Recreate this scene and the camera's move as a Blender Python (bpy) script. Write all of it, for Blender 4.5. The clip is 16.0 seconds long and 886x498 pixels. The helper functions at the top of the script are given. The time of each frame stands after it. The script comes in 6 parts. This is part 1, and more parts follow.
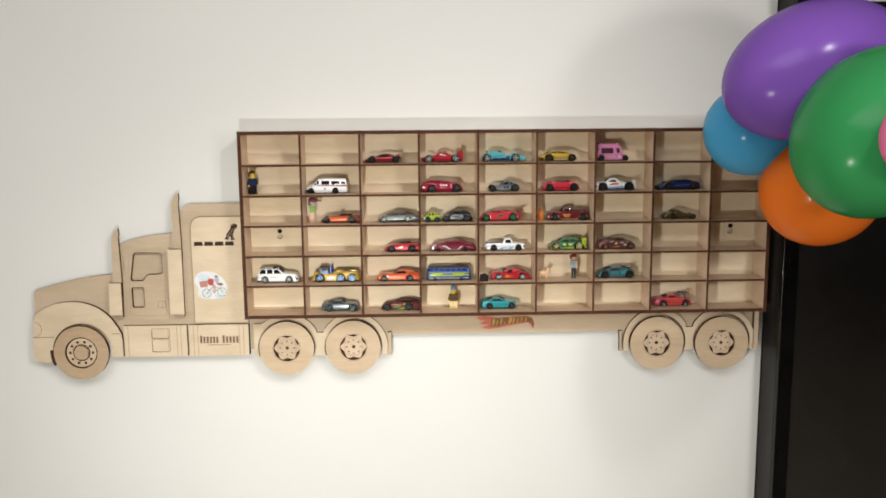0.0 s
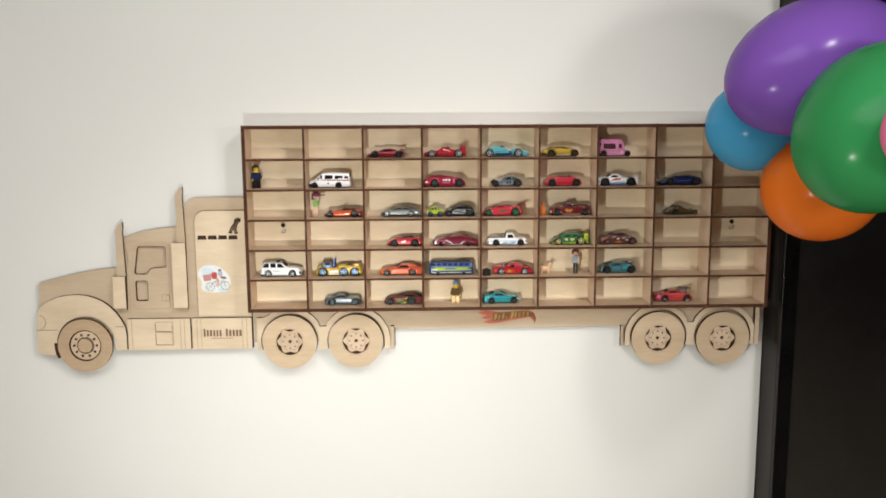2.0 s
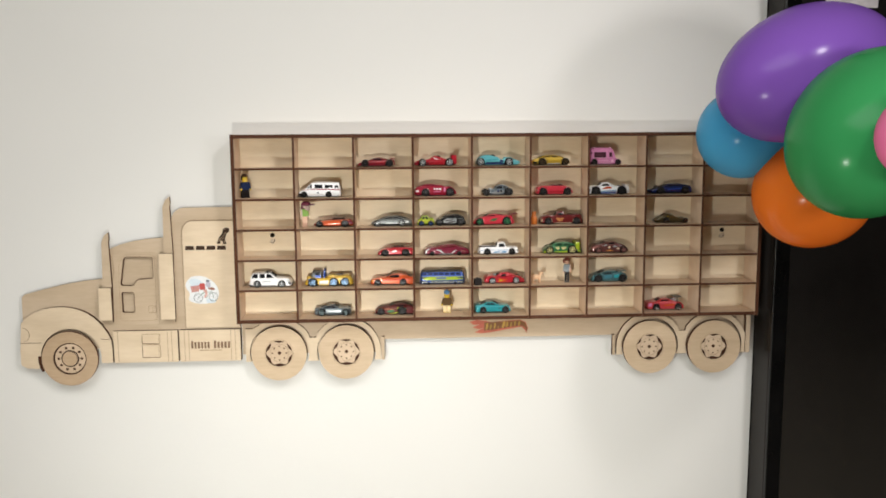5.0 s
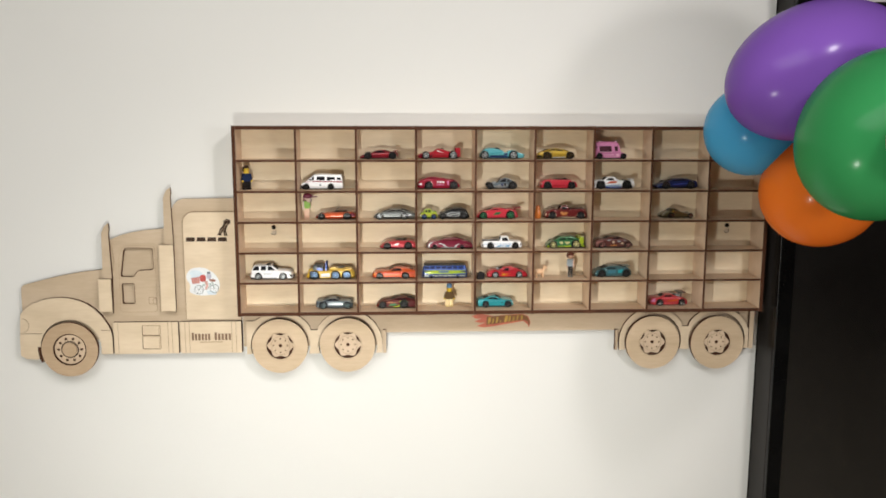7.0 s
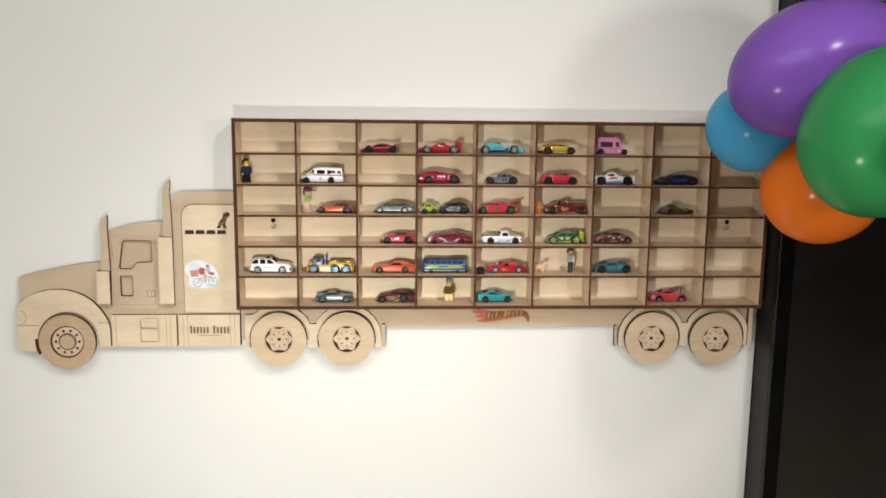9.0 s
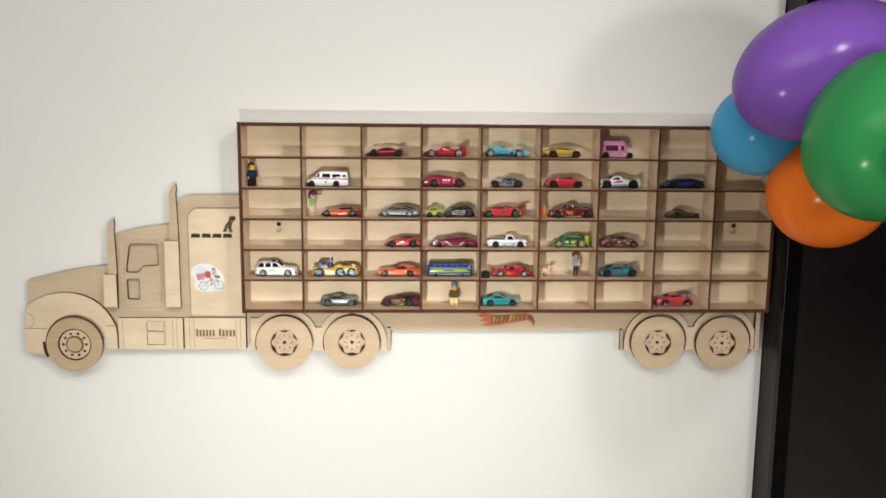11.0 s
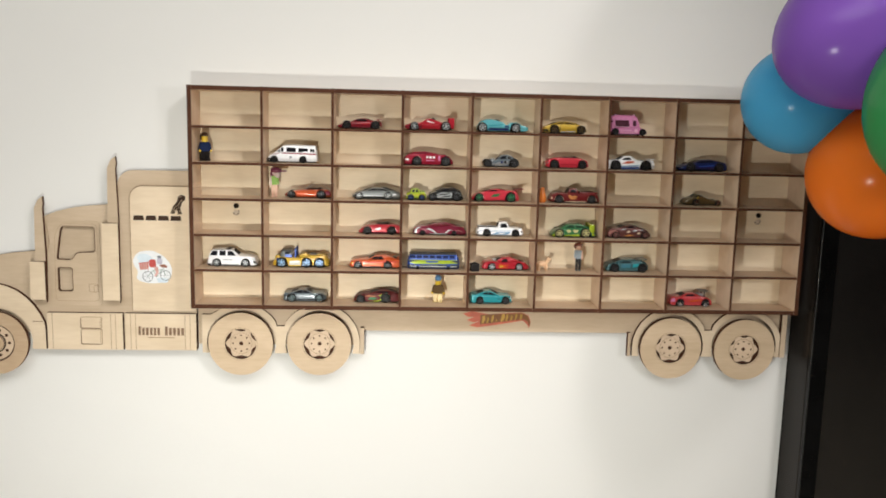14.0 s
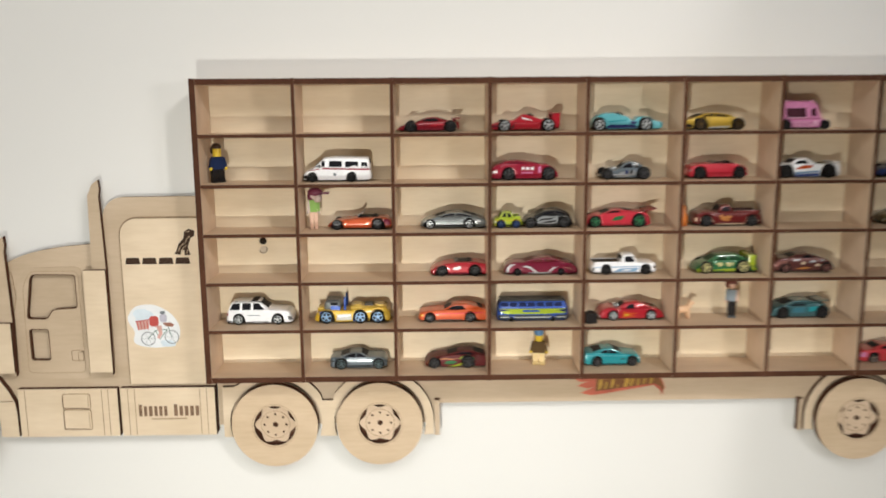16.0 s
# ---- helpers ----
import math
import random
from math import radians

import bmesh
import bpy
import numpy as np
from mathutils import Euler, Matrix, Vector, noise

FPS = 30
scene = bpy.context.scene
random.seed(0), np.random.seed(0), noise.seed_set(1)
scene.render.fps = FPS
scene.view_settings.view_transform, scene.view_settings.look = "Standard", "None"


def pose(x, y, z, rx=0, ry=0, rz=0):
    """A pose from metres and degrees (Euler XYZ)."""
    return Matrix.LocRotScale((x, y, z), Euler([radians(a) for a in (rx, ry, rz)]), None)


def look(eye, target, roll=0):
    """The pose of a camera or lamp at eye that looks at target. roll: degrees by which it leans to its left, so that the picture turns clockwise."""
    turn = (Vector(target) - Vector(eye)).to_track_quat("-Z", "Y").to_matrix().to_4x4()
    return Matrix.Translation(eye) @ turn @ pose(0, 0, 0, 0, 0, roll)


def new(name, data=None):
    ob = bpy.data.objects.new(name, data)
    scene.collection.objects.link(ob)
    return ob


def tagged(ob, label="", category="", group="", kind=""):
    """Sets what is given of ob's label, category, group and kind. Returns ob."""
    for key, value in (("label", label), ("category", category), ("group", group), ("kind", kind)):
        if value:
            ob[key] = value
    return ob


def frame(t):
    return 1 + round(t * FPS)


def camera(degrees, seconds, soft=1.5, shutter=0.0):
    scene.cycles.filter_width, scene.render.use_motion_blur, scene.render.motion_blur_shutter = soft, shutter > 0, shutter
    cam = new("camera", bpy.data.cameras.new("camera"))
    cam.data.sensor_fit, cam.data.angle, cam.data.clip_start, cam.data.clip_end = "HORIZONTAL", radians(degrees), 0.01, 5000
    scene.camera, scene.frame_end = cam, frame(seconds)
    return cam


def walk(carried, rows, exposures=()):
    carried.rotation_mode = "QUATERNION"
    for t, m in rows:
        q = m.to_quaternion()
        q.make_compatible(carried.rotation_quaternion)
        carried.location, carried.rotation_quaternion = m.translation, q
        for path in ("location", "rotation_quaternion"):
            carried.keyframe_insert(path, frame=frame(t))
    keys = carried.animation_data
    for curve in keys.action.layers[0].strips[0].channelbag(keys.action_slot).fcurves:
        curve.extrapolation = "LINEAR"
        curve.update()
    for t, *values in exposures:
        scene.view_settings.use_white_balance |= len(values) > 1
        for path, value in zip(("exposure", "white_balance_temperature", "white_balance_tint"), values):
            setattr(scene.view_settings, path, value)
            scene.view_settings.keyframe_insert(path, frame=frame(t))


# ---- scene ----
cam = camera(57.0, 16.0, 1.75, 0.35)
PATH = [
    (0, (0.3, -1.386, 1.504), (0.356, 0.593, 1.22), -0.5),
    (0.5, (0.303, -1.381, 1.509), (0.355, 0.596, 1.207), -0.7),
    (1, (0.306, -1.38, 1.51), (0.357, 0.596, 1.207), -0.5),
    (1.5, (0.3, -1.391, 1.501), (0.357, 0.584, 1.194), -0.2),
    (2, (0.296, -1.393, 1.499), (0.351, 0.586, 1.21), -0.3),
    (2.5, (0.29, -1.389, 1.497), (0.347, 0.59, 1.214), -0.2),
    (3, (0.279, -1.382, 1.498), (0.375, 0.596, 1.219), -0.3),
    (3.5, (0.284, -1.385, 1.493), (0.376, 0.594, 1.219), -0.3),
    (4, (0.283, -1.387, 1.488), (0.376, 0.595, 1.236), -0.4),
    (6.5, (0.276, -1.374, 1.502), (0.385, 0.603, 1.222), -0.2),
    (7, (0.275, -1.37, 1.509), (0.376, 0.605, 1.209), 0.1),
    (7.5, (0.274, -1.369, 1.503), (0.38, 0.606, 1.203), 0.1),
    (8, (0.28, -1.371, 1.501), (0.376, 0.604, 1.203), 0.2),
    (8.5, (0.274, -1.37, 1.501), (0.38, 0.604, 1.198), 0.4),
    (9, (0.266, -1.367, 1.505), (0.38, 0.606, 1.197), 0.6),
    (11.5, (0.28, -1.368, 1.504), (0.351, 0.608, 1.207), 0.5),
    (12, (0.28, -1.361, 1.495), (0.342, 0.616, 1.198), 0.5),
    (12.5, (0.279, -1.335, 1.5), (0.344, 0.642, 1.204), 0.6),
    (12.8, (0.282, -1.304, 1.500), (0.358, 0.696, 1.209), 1.11),
    (13, (0.274, -1.283, 1.495), (0.39, 0.693, 1.211), 1.0),
    (13.2, (0.280, -1.263, 1.493), (0.390, 0.737, 1.198), 1.09),
    (13.5, (0.27, -1.227, 1.484), (0.433, 0.744, 1.185), 1.8),
    (14, (0.292, -1.184, 1.456), (0.409, 0.791, 1.163), 1.4),
    (14.5, (0.291, -1.178, 1.439), (0.382, 0.801, 1.166), 1.3),
    (15, (0.29, -1.183, 1.439), (0.385, 0.795, 1.165), 0.8),
    (15.2, (0.290, -1.165, 1.455), (0.396, 0.835, 1.138), 1.03),
    (15.5, (0.267, -1.069, 1.476), (0.375, 0.904, 1.168), 1.4),
    (15.7, (0.264, -0.976, 1.480), (0.332, 1.024, 1.191), 1.13),
    (15.8, (0.254, -0.933, 1.494), (0.316, 1.040, 1.160), 0.8),
    (16, (0.237, -0.842, 1.481), (0.27, 1.127, 1.131), -0.4),
]
walk(cam, [(t, look(eye, target, roll)) for t, eye, target, roll in PATH], [(0, -0.18), (3, -0.16), (9, -0.15), (12, -0.17), (15.2, -0.15), (15.5, -0.16), (15.8, -0.14), (16, -0.22)])

# ---------------------------------------------------------------- light
WALL_Y = 0.057


def lamp(name, kind, energy, colour, m, size=0.1, beam=58, blend=0.95):
    data = bpy.data.lights.new(name, kind)
    data.energy, data.color = energy, colour
    if kind == "AREA":
        data.shape, data.size, data.size_y = "RECTANGLE", size, size
    else:
        data.shadow_soft_size = size
    if kind == "SPOT":
        data.spot_size, data.spot_blend = radians(beam), blend
    ob = new(name, data)
    ob.matrix_world = m
    return ob


# low bulb, one-sided ceiling spot and weak lamp by the balloons, set from shadows
lamp("low_bulb", "POINT", 11.0, (1.0, 0.982, 0.90), pose(0.12, -1.0, 1.12), 0.015)
# added beam at the low bulb that brightens the lower wall
lamp("low_bulb_beam", "SPOT", 21.0, (1.0, 0.985, 0.90), look((0.12, -1.0, 1.12), (0.24, 0.04, 0.88)), 0.015, 84, 1.0)
lamp("ceiling_spot", "SPOT", 56.0, (1.0, 0.955, 0.92), look((1.13, -1.5, 2.42), (0.05, 0.04, 1.10)), 0.065)
lamp("side_light", "AREA", 4.0, (1.0, 0.955, 0.93), look((1.155, -1.15, 1.565), (0.3, 0.04, 1.4)), 0.15)
# broad fill added overhead; no ceiling panel is known here
lamp("ceiling_fill", "AREA", 34.5, (0.955, 0.972, 0.955), look((-0.18, -1.9, 2.52), (-0.18, -1.899, 0)), 1.4)

world = bpy.data.worlds.new("world")
scene.world = world
world.use_nodes = True
world.node_tree.nodes["Background"].inputs[0].default_value = (0.75, 0.8, 0.9, 1)
world.node_tree.nodes["Background"].inputs[1].default_value = 0.3


# ---------------------------------------------------------------- materials
def base_mat(name, rough, metallic=0.0, spec=0.5, coat=0.0):
    m = bpy.data.materials.new(name)
    m.use_nodes = True
    t = m.node_tree
    b = t.nodes["Principled BSDF"]
    b.inputs["Roughness"].default_value = rough
    b.inputs["Metallic"].default_value = metallic
    b.inputs["Specular IOR Level"].default_value = spec
    b.inputs["Coat Weight"].default_value = coat
    b.inputs["Coat Roughness"].default_value = 0.14
    return m, t, b


def coords(t, scale, per_object=False):
    c = t.nodes.new("ShaderNodeTexCoord")
    mp = t.nodes.new("ShaderNodeMapping")
    mp.inputs["Scale"].default_value = scale
    t.links.new(c.outputs["Object"], mp.inputs["Vector"])
    if per_object:
        info = t.nodes.new("ShaderNodeObjectInfo")
        comb = t.nodes.new("ShaderNodeMath")
        comb.operation = "MULTIPLY"
        comb.inputs[1].default_value = 37.0
        t.links.new(info.outputs["Random"], comb.inputs[0])
        t.links.new(comb.outputs[0], mp.inputs["Location"])
    return mp


def noise_tex(t, mp, scale, detail=4.0, rough=0.55):
    n = t.nodes.new("ShaderNodeTexNoise")
    n.inputs["Scale"].default_value = scale
    n.inputs["Detail"].default_value = detail
    n.inputs["Roughness"].default_value = rough
    t.links.new(mp.outputs[0], n.inputs["Vector"])
    return n


def ramp(t, src, stops):
    r = t.nodes.new("ShaderNodeValToRGB")
    el = r.color_ramp.elements
    while len(el) < len(stops):
        el.new(0.5)
    for e, (p, c) in zip(el, stops):
        e.position, e.color = p, (*c, 1)
    t.links.new(src, r.inputs[0])
    return r


def mix(t, a, b, f, mode="MULTIPLY"):
    n = t.nodes.new("ShaderNodeMix")
    n.data_type, n.blend_type = "RGBA", mode
    n.inputs["Factor"].default_value = f
    t.links.new(a, n.inputs["A"])
    t.links.new(b, n.inputs["B"])
    return n.outputs["Result"]


def bump(t, b, src, strength, dist):
    n = t.nodes.new("ShaderNodeBump")
    n.inputs["Strength"].default_value = strength
    n.inputs["Distance"].default_value = dist
    t.links.new(src, n.inputs["Height"])
    t.links.new(n.outputs[0], b.inputs["Normal"])


def wood(name, light, dark, scale=(1, 8, 8), rough=0.55):
    m, t, b = base_mat(name, rough, spec=0.3)
    mp = coords(t, scale, True)
    grain = noise_tex(t, mp, 38.0, 6.0, 0.65)
    broad = noise_tex(t, coords(t, (1.2, 3.0, 3.0), True), 9.0, 3.0)
    r1 = ramp(t, grain.outputs[0], [(0.32, dark), (0.62, light)])
    r2 = ramp(t, broad.outputs[0], [(0.3, (0.86, 0.84, 0.80)), (0.7, (1, 1, 1))])
    info = t.nodes.new("ShaderNodeObjectInfo")
    tone = ramp(t, info.outputs["Random"], [(0.0, (0.93, 0.925, 0.92)), (1.0, (1, 1, 1))])
    both = mix(t, r1.outputs[0], r2.outputs[0], 1.0)
    t.links.new(mix(t, both, tone.outputs[0], 1.0), b.inputs["Base Color"])
    bump(t, b, grain.outputs[0], 0.12, 0.0004)
    return m


def plain(name, colour, rough=0.5, metallic=0.0, coat=0.0, var=0.12, scale=60.0, spec=0.5):
    m, t, b = base_mat(name, rough, metallic, spec, coat)
    n = noise_tex(t, coords(t, (1, 1, 1), True), scale, 3.0)
    lo = tuple(c * (1 - var) for c in colour)
    hi = tuple(min(1.0, c * (1 + var)) for c in colour)
    r = ramp(t, n.outputs[0], [(0.35, lo), (0.65, hi)])
    t.links.new(r.outputs[0], b.inputs["Base Color"])
    return m


BIRCH = wood("birch_plywood", (0.69, 0.535, 0.39), (0.65, 0.495, 0.355))
CAB_WOOD = wood("birch_plywood_cab", (0.60, 0.475, 0.345), (0.56, 0.44, 0.315))
BIRCH_PALE = wood("birch_plywood_pale", (0.77, 0.635, 0.47), (0.73, 0.59, 0.43))
BIRCH_BACK = wood("birch_plywood_back", (0.89, 0.765, 0.575), (0.85, 0.72, 0.53))
BIRCH_DIVIDER = wood("birch_plywood_divider", (0.80, 0.625, 0.475), (0.75, 0.575, 0.43), (8, 8, 1))
BURNT = plain("laser_burnt_edge", (0.074, 0.028, 0.014), 0.8, var=0.15, scale=40.0, spec=0.2)
MARK = plain("dark_engraved_mark", (0.050, 0.028, 0.018), 0.8, var=0.3, scale=400.0, spec=0.2)
WHEEL_WOOD = wood("birch_wheel_rim", (0.58, 0.43, 0.29), (0.52, 0.375, 0.245))
TYRE_WOOD = wood("birch_tyre", (0.66, 0.515, 0.36), (0.61, 0.465, 0.32))
PRINT = plain("brown_print", (0.20, 0.125, 0.08), 0.75, var=0.3, scale=400.0, spec=0.2)
ENGRAVED = plain("engraved_brown", (0.13, 0.07, 0.04), 0.75, var=0.3, scale=400.0, spec=0.2)
SEAM = plain("light_engraving", (0.44, 0.325, 0.22), 0.7, var=0.2, scale=300.0, spec=0.2)
FAINT = plain("faint_engraving", (0.36, 0.255, 0.165), 0.7, var=0.2, scale=300.0, spec=0.2)
BLACK_GLOSS = plain("black_gloss", (0.0090, 0.0080, 0.0072), 0.17, var=0.2, scale=8.0, spec=1.0)
BLACK_BODY = plain("black_satin_body", (0.014, 0.011, 0.009), 0.22, var=0.2, scale=20.0, spec=0.12)
BLACK_STILE = plain("black_lacquer_stile", (0.004, 0.004, 0.004), 0.12, var=0.2, scale=20.0, spec=0.12)


def wall_mat(name, colour, rough=0.5):
    m, t, b = base_mat(name, rough, spec=0.3)
    big = noise_tex(t, coords(t, (1, 1, 1)), 1.7, 2.0)
    r = ramp(t, big.outputs[0], [(0.3, tuple(c * 0.965 for c in colour)), (0.7, colour)])
    t.links.new(r.outputs[0], b.inputs["Base Color"])
    fine = noise_tex(t, coords(t, (1, 1, 1)), 220.0, 3.0)
    bump(t, b, fine.outputs[0], 0.06, 0.0006)
    return m


PAINT = wall_mat("white_wall_paint", (0.795, 0.79, 0.768))
DARK_PAINT = wall_mat("dark_brown_wall_paint", (0.06, 0.047, 0.04), 0.6)
CEIL = wall_mat("white_ceiling_paint", (0.82, 0.81, 0.79), 0.7)
FLOOR = wood("floor_boards", (0.66, 0.58, 0.48), (0.57, 0.49, 0.40), (1, 8, 8), 0.4)


# ---------------------------------------------------------------- builders
def mesh_of(name, bm, mats, smooth=False):
    me = bpy.data.meshes.new(name)
    bmesh.ops.recalc_face_normals(bm, faces=bm.faces[:])
    bm.to_mesh(me)
    bm.free()
    for m in (mats if isinstance(mats, (list, tuple)) else [mats]):
        me.materials.append(m)
    if smooth:
        me.polygons.foreach_set("use_smooth", [True] * len(me.polygons))
    return me


def part(name, bm, mats, parent=None, label="", smooth=False, m=None):
    ob = new(name, mesh_of(name, bm, mats, smooth))
    ob.parent = parent
    if m is not None:
        ob.matrix_basis = m
    if label:
        tagged(ob, label)
    return ob


def add_box(bm, x0, x1, y0, y1, z0, z1, bevel=0.0, mat=0, seg=2):
    g = bmesh.ops.create_cube(bm, size=1.0)
    for v in g["verts"]:
        v.co = Vector(((x0 + x1) / 2 + v.co.x * (x1 - x0), (y0 + y1) / 2 + v.co.y * (y1 - y0), (z0 + z1) / 2 + v.co.z * (z1 - z0)))
    faces = set(f for v in g["verts"] for f in v.link_faces)
    for f in faces:
        f.material_index = mat
    if bevel:
        edges = list(set(e for f in faces for e in f.edges))
        bmesh.ops.bevel(bm, geom=edges, offset=bevel, segments=seg, affect="EDGES", profile=0.5)
    return bm


def box(x0, x1, y0, y1, z0, z1, bevel=0.0, mat=0, seg=2):
    return add_box(bmesh.new(), x0, x1, y0, y1, z0, z1, bevel, mat, seg)


def circle(cx, cz, r, n=32, a0=0.0, a1=360.0):
    full = abs(a1 - a0) >= 360
    k = n if full else n + 1
    return [(cx + r * math.cos(radians(a0 + (a1 - a0) * i / n)), cz + r * math.sin(radians(a0 + (a1 - a0) * i / n))) for i in range(k)]


def rounded(x0, x1, z0, z1, r, n=5):
    return (circle(x1 - r, z1 - r, r, n, 0, 90) + circle(x0 + r, z1 - r, r, n, 90, 180)
            + circle(x0 + r, z0 + r, r, n, 180, 270) + circle(x1 - r, z0 + r, r, n, 270, 360))


def add_plate(bm, outer, y0, y1, holes=(), face=0, side=1):
    """A sheet cut to an outline in x and z, from y0 (front) to y1 (back); face and side material slots."""
    loops = [outer, *holes]
    front, edges = [], []
    for lp in loops:
        vs = [bm.verts.new((x, y0, z)) for x, z in lp]
        front.append(vs)
        edges += [bm.edges.new((vs[i], vs[(i + 1) % len(vs)])) for i in range(len(vs))]
    made = bmesh.ops.triangle_fill(bm, use_beauty=True, use_dissolve=False, edges=edges)
    caps = [g for g in made["geom"] if isinstance(g, bmesh.types.BMFace)]
    back = {v: bm.verts.new((v.co.x, y1, v.co.z)) for vs in front for v in vs}
    for f in caps:
        f.material_index = face
        nf = bm.faces.new([back[v] for v in reversed(f.verts)])
        nf.material_index = face
    for vs in front:
        for i in range(len(vs)):
            a, b = vs[i], vs[(i + 1) % len(vs)]
            f = bm.faces.new((a, b, back[b], back[a]))
            f.material_index = side
    return bm


def plate(outer, y0, y1, holes=(), face=0, side=1):
    return add_plate(bmesh.new(), outer, y0, y1, holes, face, side)


def softened(pts, reach):
    """A closed outline with its corners rounded off."""
    out = []
    n = len(pts)
    for i in range(n):
        a, b, c = Vector(pts[i - 1]), Vector(pts[i]), Vector(pts[(i + 1) % n])
        p = b + (a - b).normalized() * min(reach, (a - b).length * 0.45)
        q = b + (c - b).normalized() * min(reach, (c - b).length * 0.45)
        for u in (0.0, 0.33, 0.67, 1.0):
            v = p * (1 - u) ** 2 + b * 2 * u * (1 - u) + q * u * u
            out.append((v.x, v.y))
    return out


def stroke(points, w, y0, y1, close=False):
    """A thin raised or sunk line along points in x and z."""
    bm = bmesh.new()
    n = len(points)
    for i in range(n if close else n - 1):
        (xa, za), (xb, zb) = points[i], points[(i + 1) % n]
        d = Vector((xb - xa, zb - za))
        if d.length < 1e-6:
            continue
        d.normalize()
        ox, oz = -d.y * w / 2, d.x * w / 2
        ex, ez = d.x * w / 3, d.y * w / 3
        add_quad_prism(bm, [(xa + ox - ex, za + oz - ez), (xa - ox - ex, za - oz - ez), (xb - ox + ex, zb - oz + ez), (xb + ox + ex, zb + oz + ez)], y0, y1)
    return bm


def add_quad_prism(bm, q, y0, y1):
    f = [bm.verts.new((x, y0, z)) for x, z in q]
    b = [bm.verts.new((x, y1, z)) for x, z in q]
    bm.faces.new(f)
    bm.faces.new(b[::-1])
    for i in range(len(q)):
        j = (i + 1) % len(q)
        bm.faces.new((f[i], f[j], b[j], b[i]))


def thing(name, label, category, group="", m=None, kind=""):
    ob = new(name)
    ob.empty_display_size = 0.02
    if m is not None:
        ob.matrix_basis = m
    return tagged(ob, label, category, group, kind)


# ---------------------------------------------------------------- room
def structure(name, bm, mat, label, category):
    ob = part(name, bm, mat)
    return tagged(ob, label, category, kind="structure")


X0, X1, Y0, ZC = -2.3, 3.6, -5.1, 2.6
structure("wall_north", box(X0, 0.925, WALL_Y, WALL_Y + 0.12, 0, ZC), PAINT, "smooth white painted wall behind the truck shelf", "wall")
structure("wall_niche", box(0.925, X1, 0.75, 0.87, 0, ZC), PAINT, "white painted wall behind the black cabinet", "wall")
structure("wall_west", box(X0 - 0.12, X0, Y0, 0.87, 0, ZC), PAINT, "plain white painted side wall", "wall")
# unseen wall, coloured dark so the glossy cabinet mirrors little light
structure("wall_east", box(X1, X1 + 0.12, Y0, 0.87, 0, ZC), DARK_PAINT, "plain side wall out of view, dark for the cabinet's reflection", "wall")
structure("wall_south", box(X0, X1, Y0 - 0.12, Y0, 0, ZC), DARK_PAINT, "plain dark brown painted wall", "wall")
structure("floor", box(X0, X1, Y0, 0.87, -0.1, 0), FLOOR, "pale wooden floor boards", "floor")
structure("ceiling", box(X0, X1, Y0, 0.87, ZC, ZC + 0.1), CEIL, "plain white painted ceiling", "ceiling")

# ---------------------------------------------------------------- truck shelf
truck = thing("truck_shelf", "pale birch plywood wall shelf shaped like a long lorry", "shelf", m=pose(0, 0, 0))
PLY, DARK = 0.0036, 0.006
ROWS_Z = [1.5045, 1.4500, 1.3985, 1.3470, 1.2951, 1.2435, 1.1900]
COLS_X = [-0.001, 0.100, 0.200, 0.300, 0.400, 0.500, 0.600, 0.700, 0.800, 0.903]
BACK_Y = 0.053


def board(x0, x1, y0, y1, z0, z1):
    """A plywood board whose front edge and ends are burnt dark."""
    bm = box(x0, x1, y0, y1, z0, z1)
    for f in bm.faces:
        f.normal_update()
        if f.normal.y < -0.5:
            f.material_index = 1
    return bm


part("back_panel", box(COLS_X[0], COLS_X[-1], BACK_Y, BACK_Y + 0.0035, ROWS_Z[-1], ROWS_Z[0]), BIRCH_BACK, truck)
for i, z in enumerate(ROWS_Z):
    h = DARK if i in (0, 6) else PLY
    part("shelf_board", board(COLS_X[0] - 0.003, COLS_X[-1] + 0.003, 0.0, BACK_Y - 0.0003, z - h / 2, z + h / 2), [BIRCH, BURNT], truck)
for i, x in enumerate(COLS_X):
    h = DARK if i in (0, 9) else PLY
    z0, z1 = ROWS_Z[-1] - 0.0034, ROWS_Z[0] + 0.0034
    part("divider", board(x - h / 2, x + h / 2, -0.0005, BACK_Y - 0.0006, z0, z1), [BIRCH_DIVIDER, BURNT], truck)

SLOT = plain("bare_wall_in_slot", (0.64, 0.54, 0.42), 0.6, var=0.08)
# keyhole slots with the screw that carries the shelf
for hx in (0.0525, 0.8560):
    part("keyhole_rim", stroke(circle(hx, 1.3238, 0.0042, 18, -165, 40), 0.0008, BACK_Y - 0.0005, BACK_Y), BURNT, truck)
    part("keyhole", plate(circle(hx, 1.3238, 0.0036, 20), BACK_Y - 0.0003, BACK_Y - 0.0001, (), 0, 0), SLOT, truck)
    bm = bmesh.new()
    bmesh.ops.create_uvsphere(bm, u_segments=14, v_segments=8, radius=0.0040)
    part("screw_head", bm, BLACK_BODY, truck, "black screw head", True, pose(hx + 0.0004, BACK_Y - 0.001, 1.3332))

# chassis rail under the trailer
part("chassis_rail", plate([(-0.002, 1.1868), (-0.002, 1.125), (0.243, 1.125), (0.243, 1.1478), (0.660, 1.1478), (0.660, 1.125), (0.900, 1.125), (0.900, 1.1868)], 0.0335, 0.0385), [CAB_WOOD, BURNT], truck)


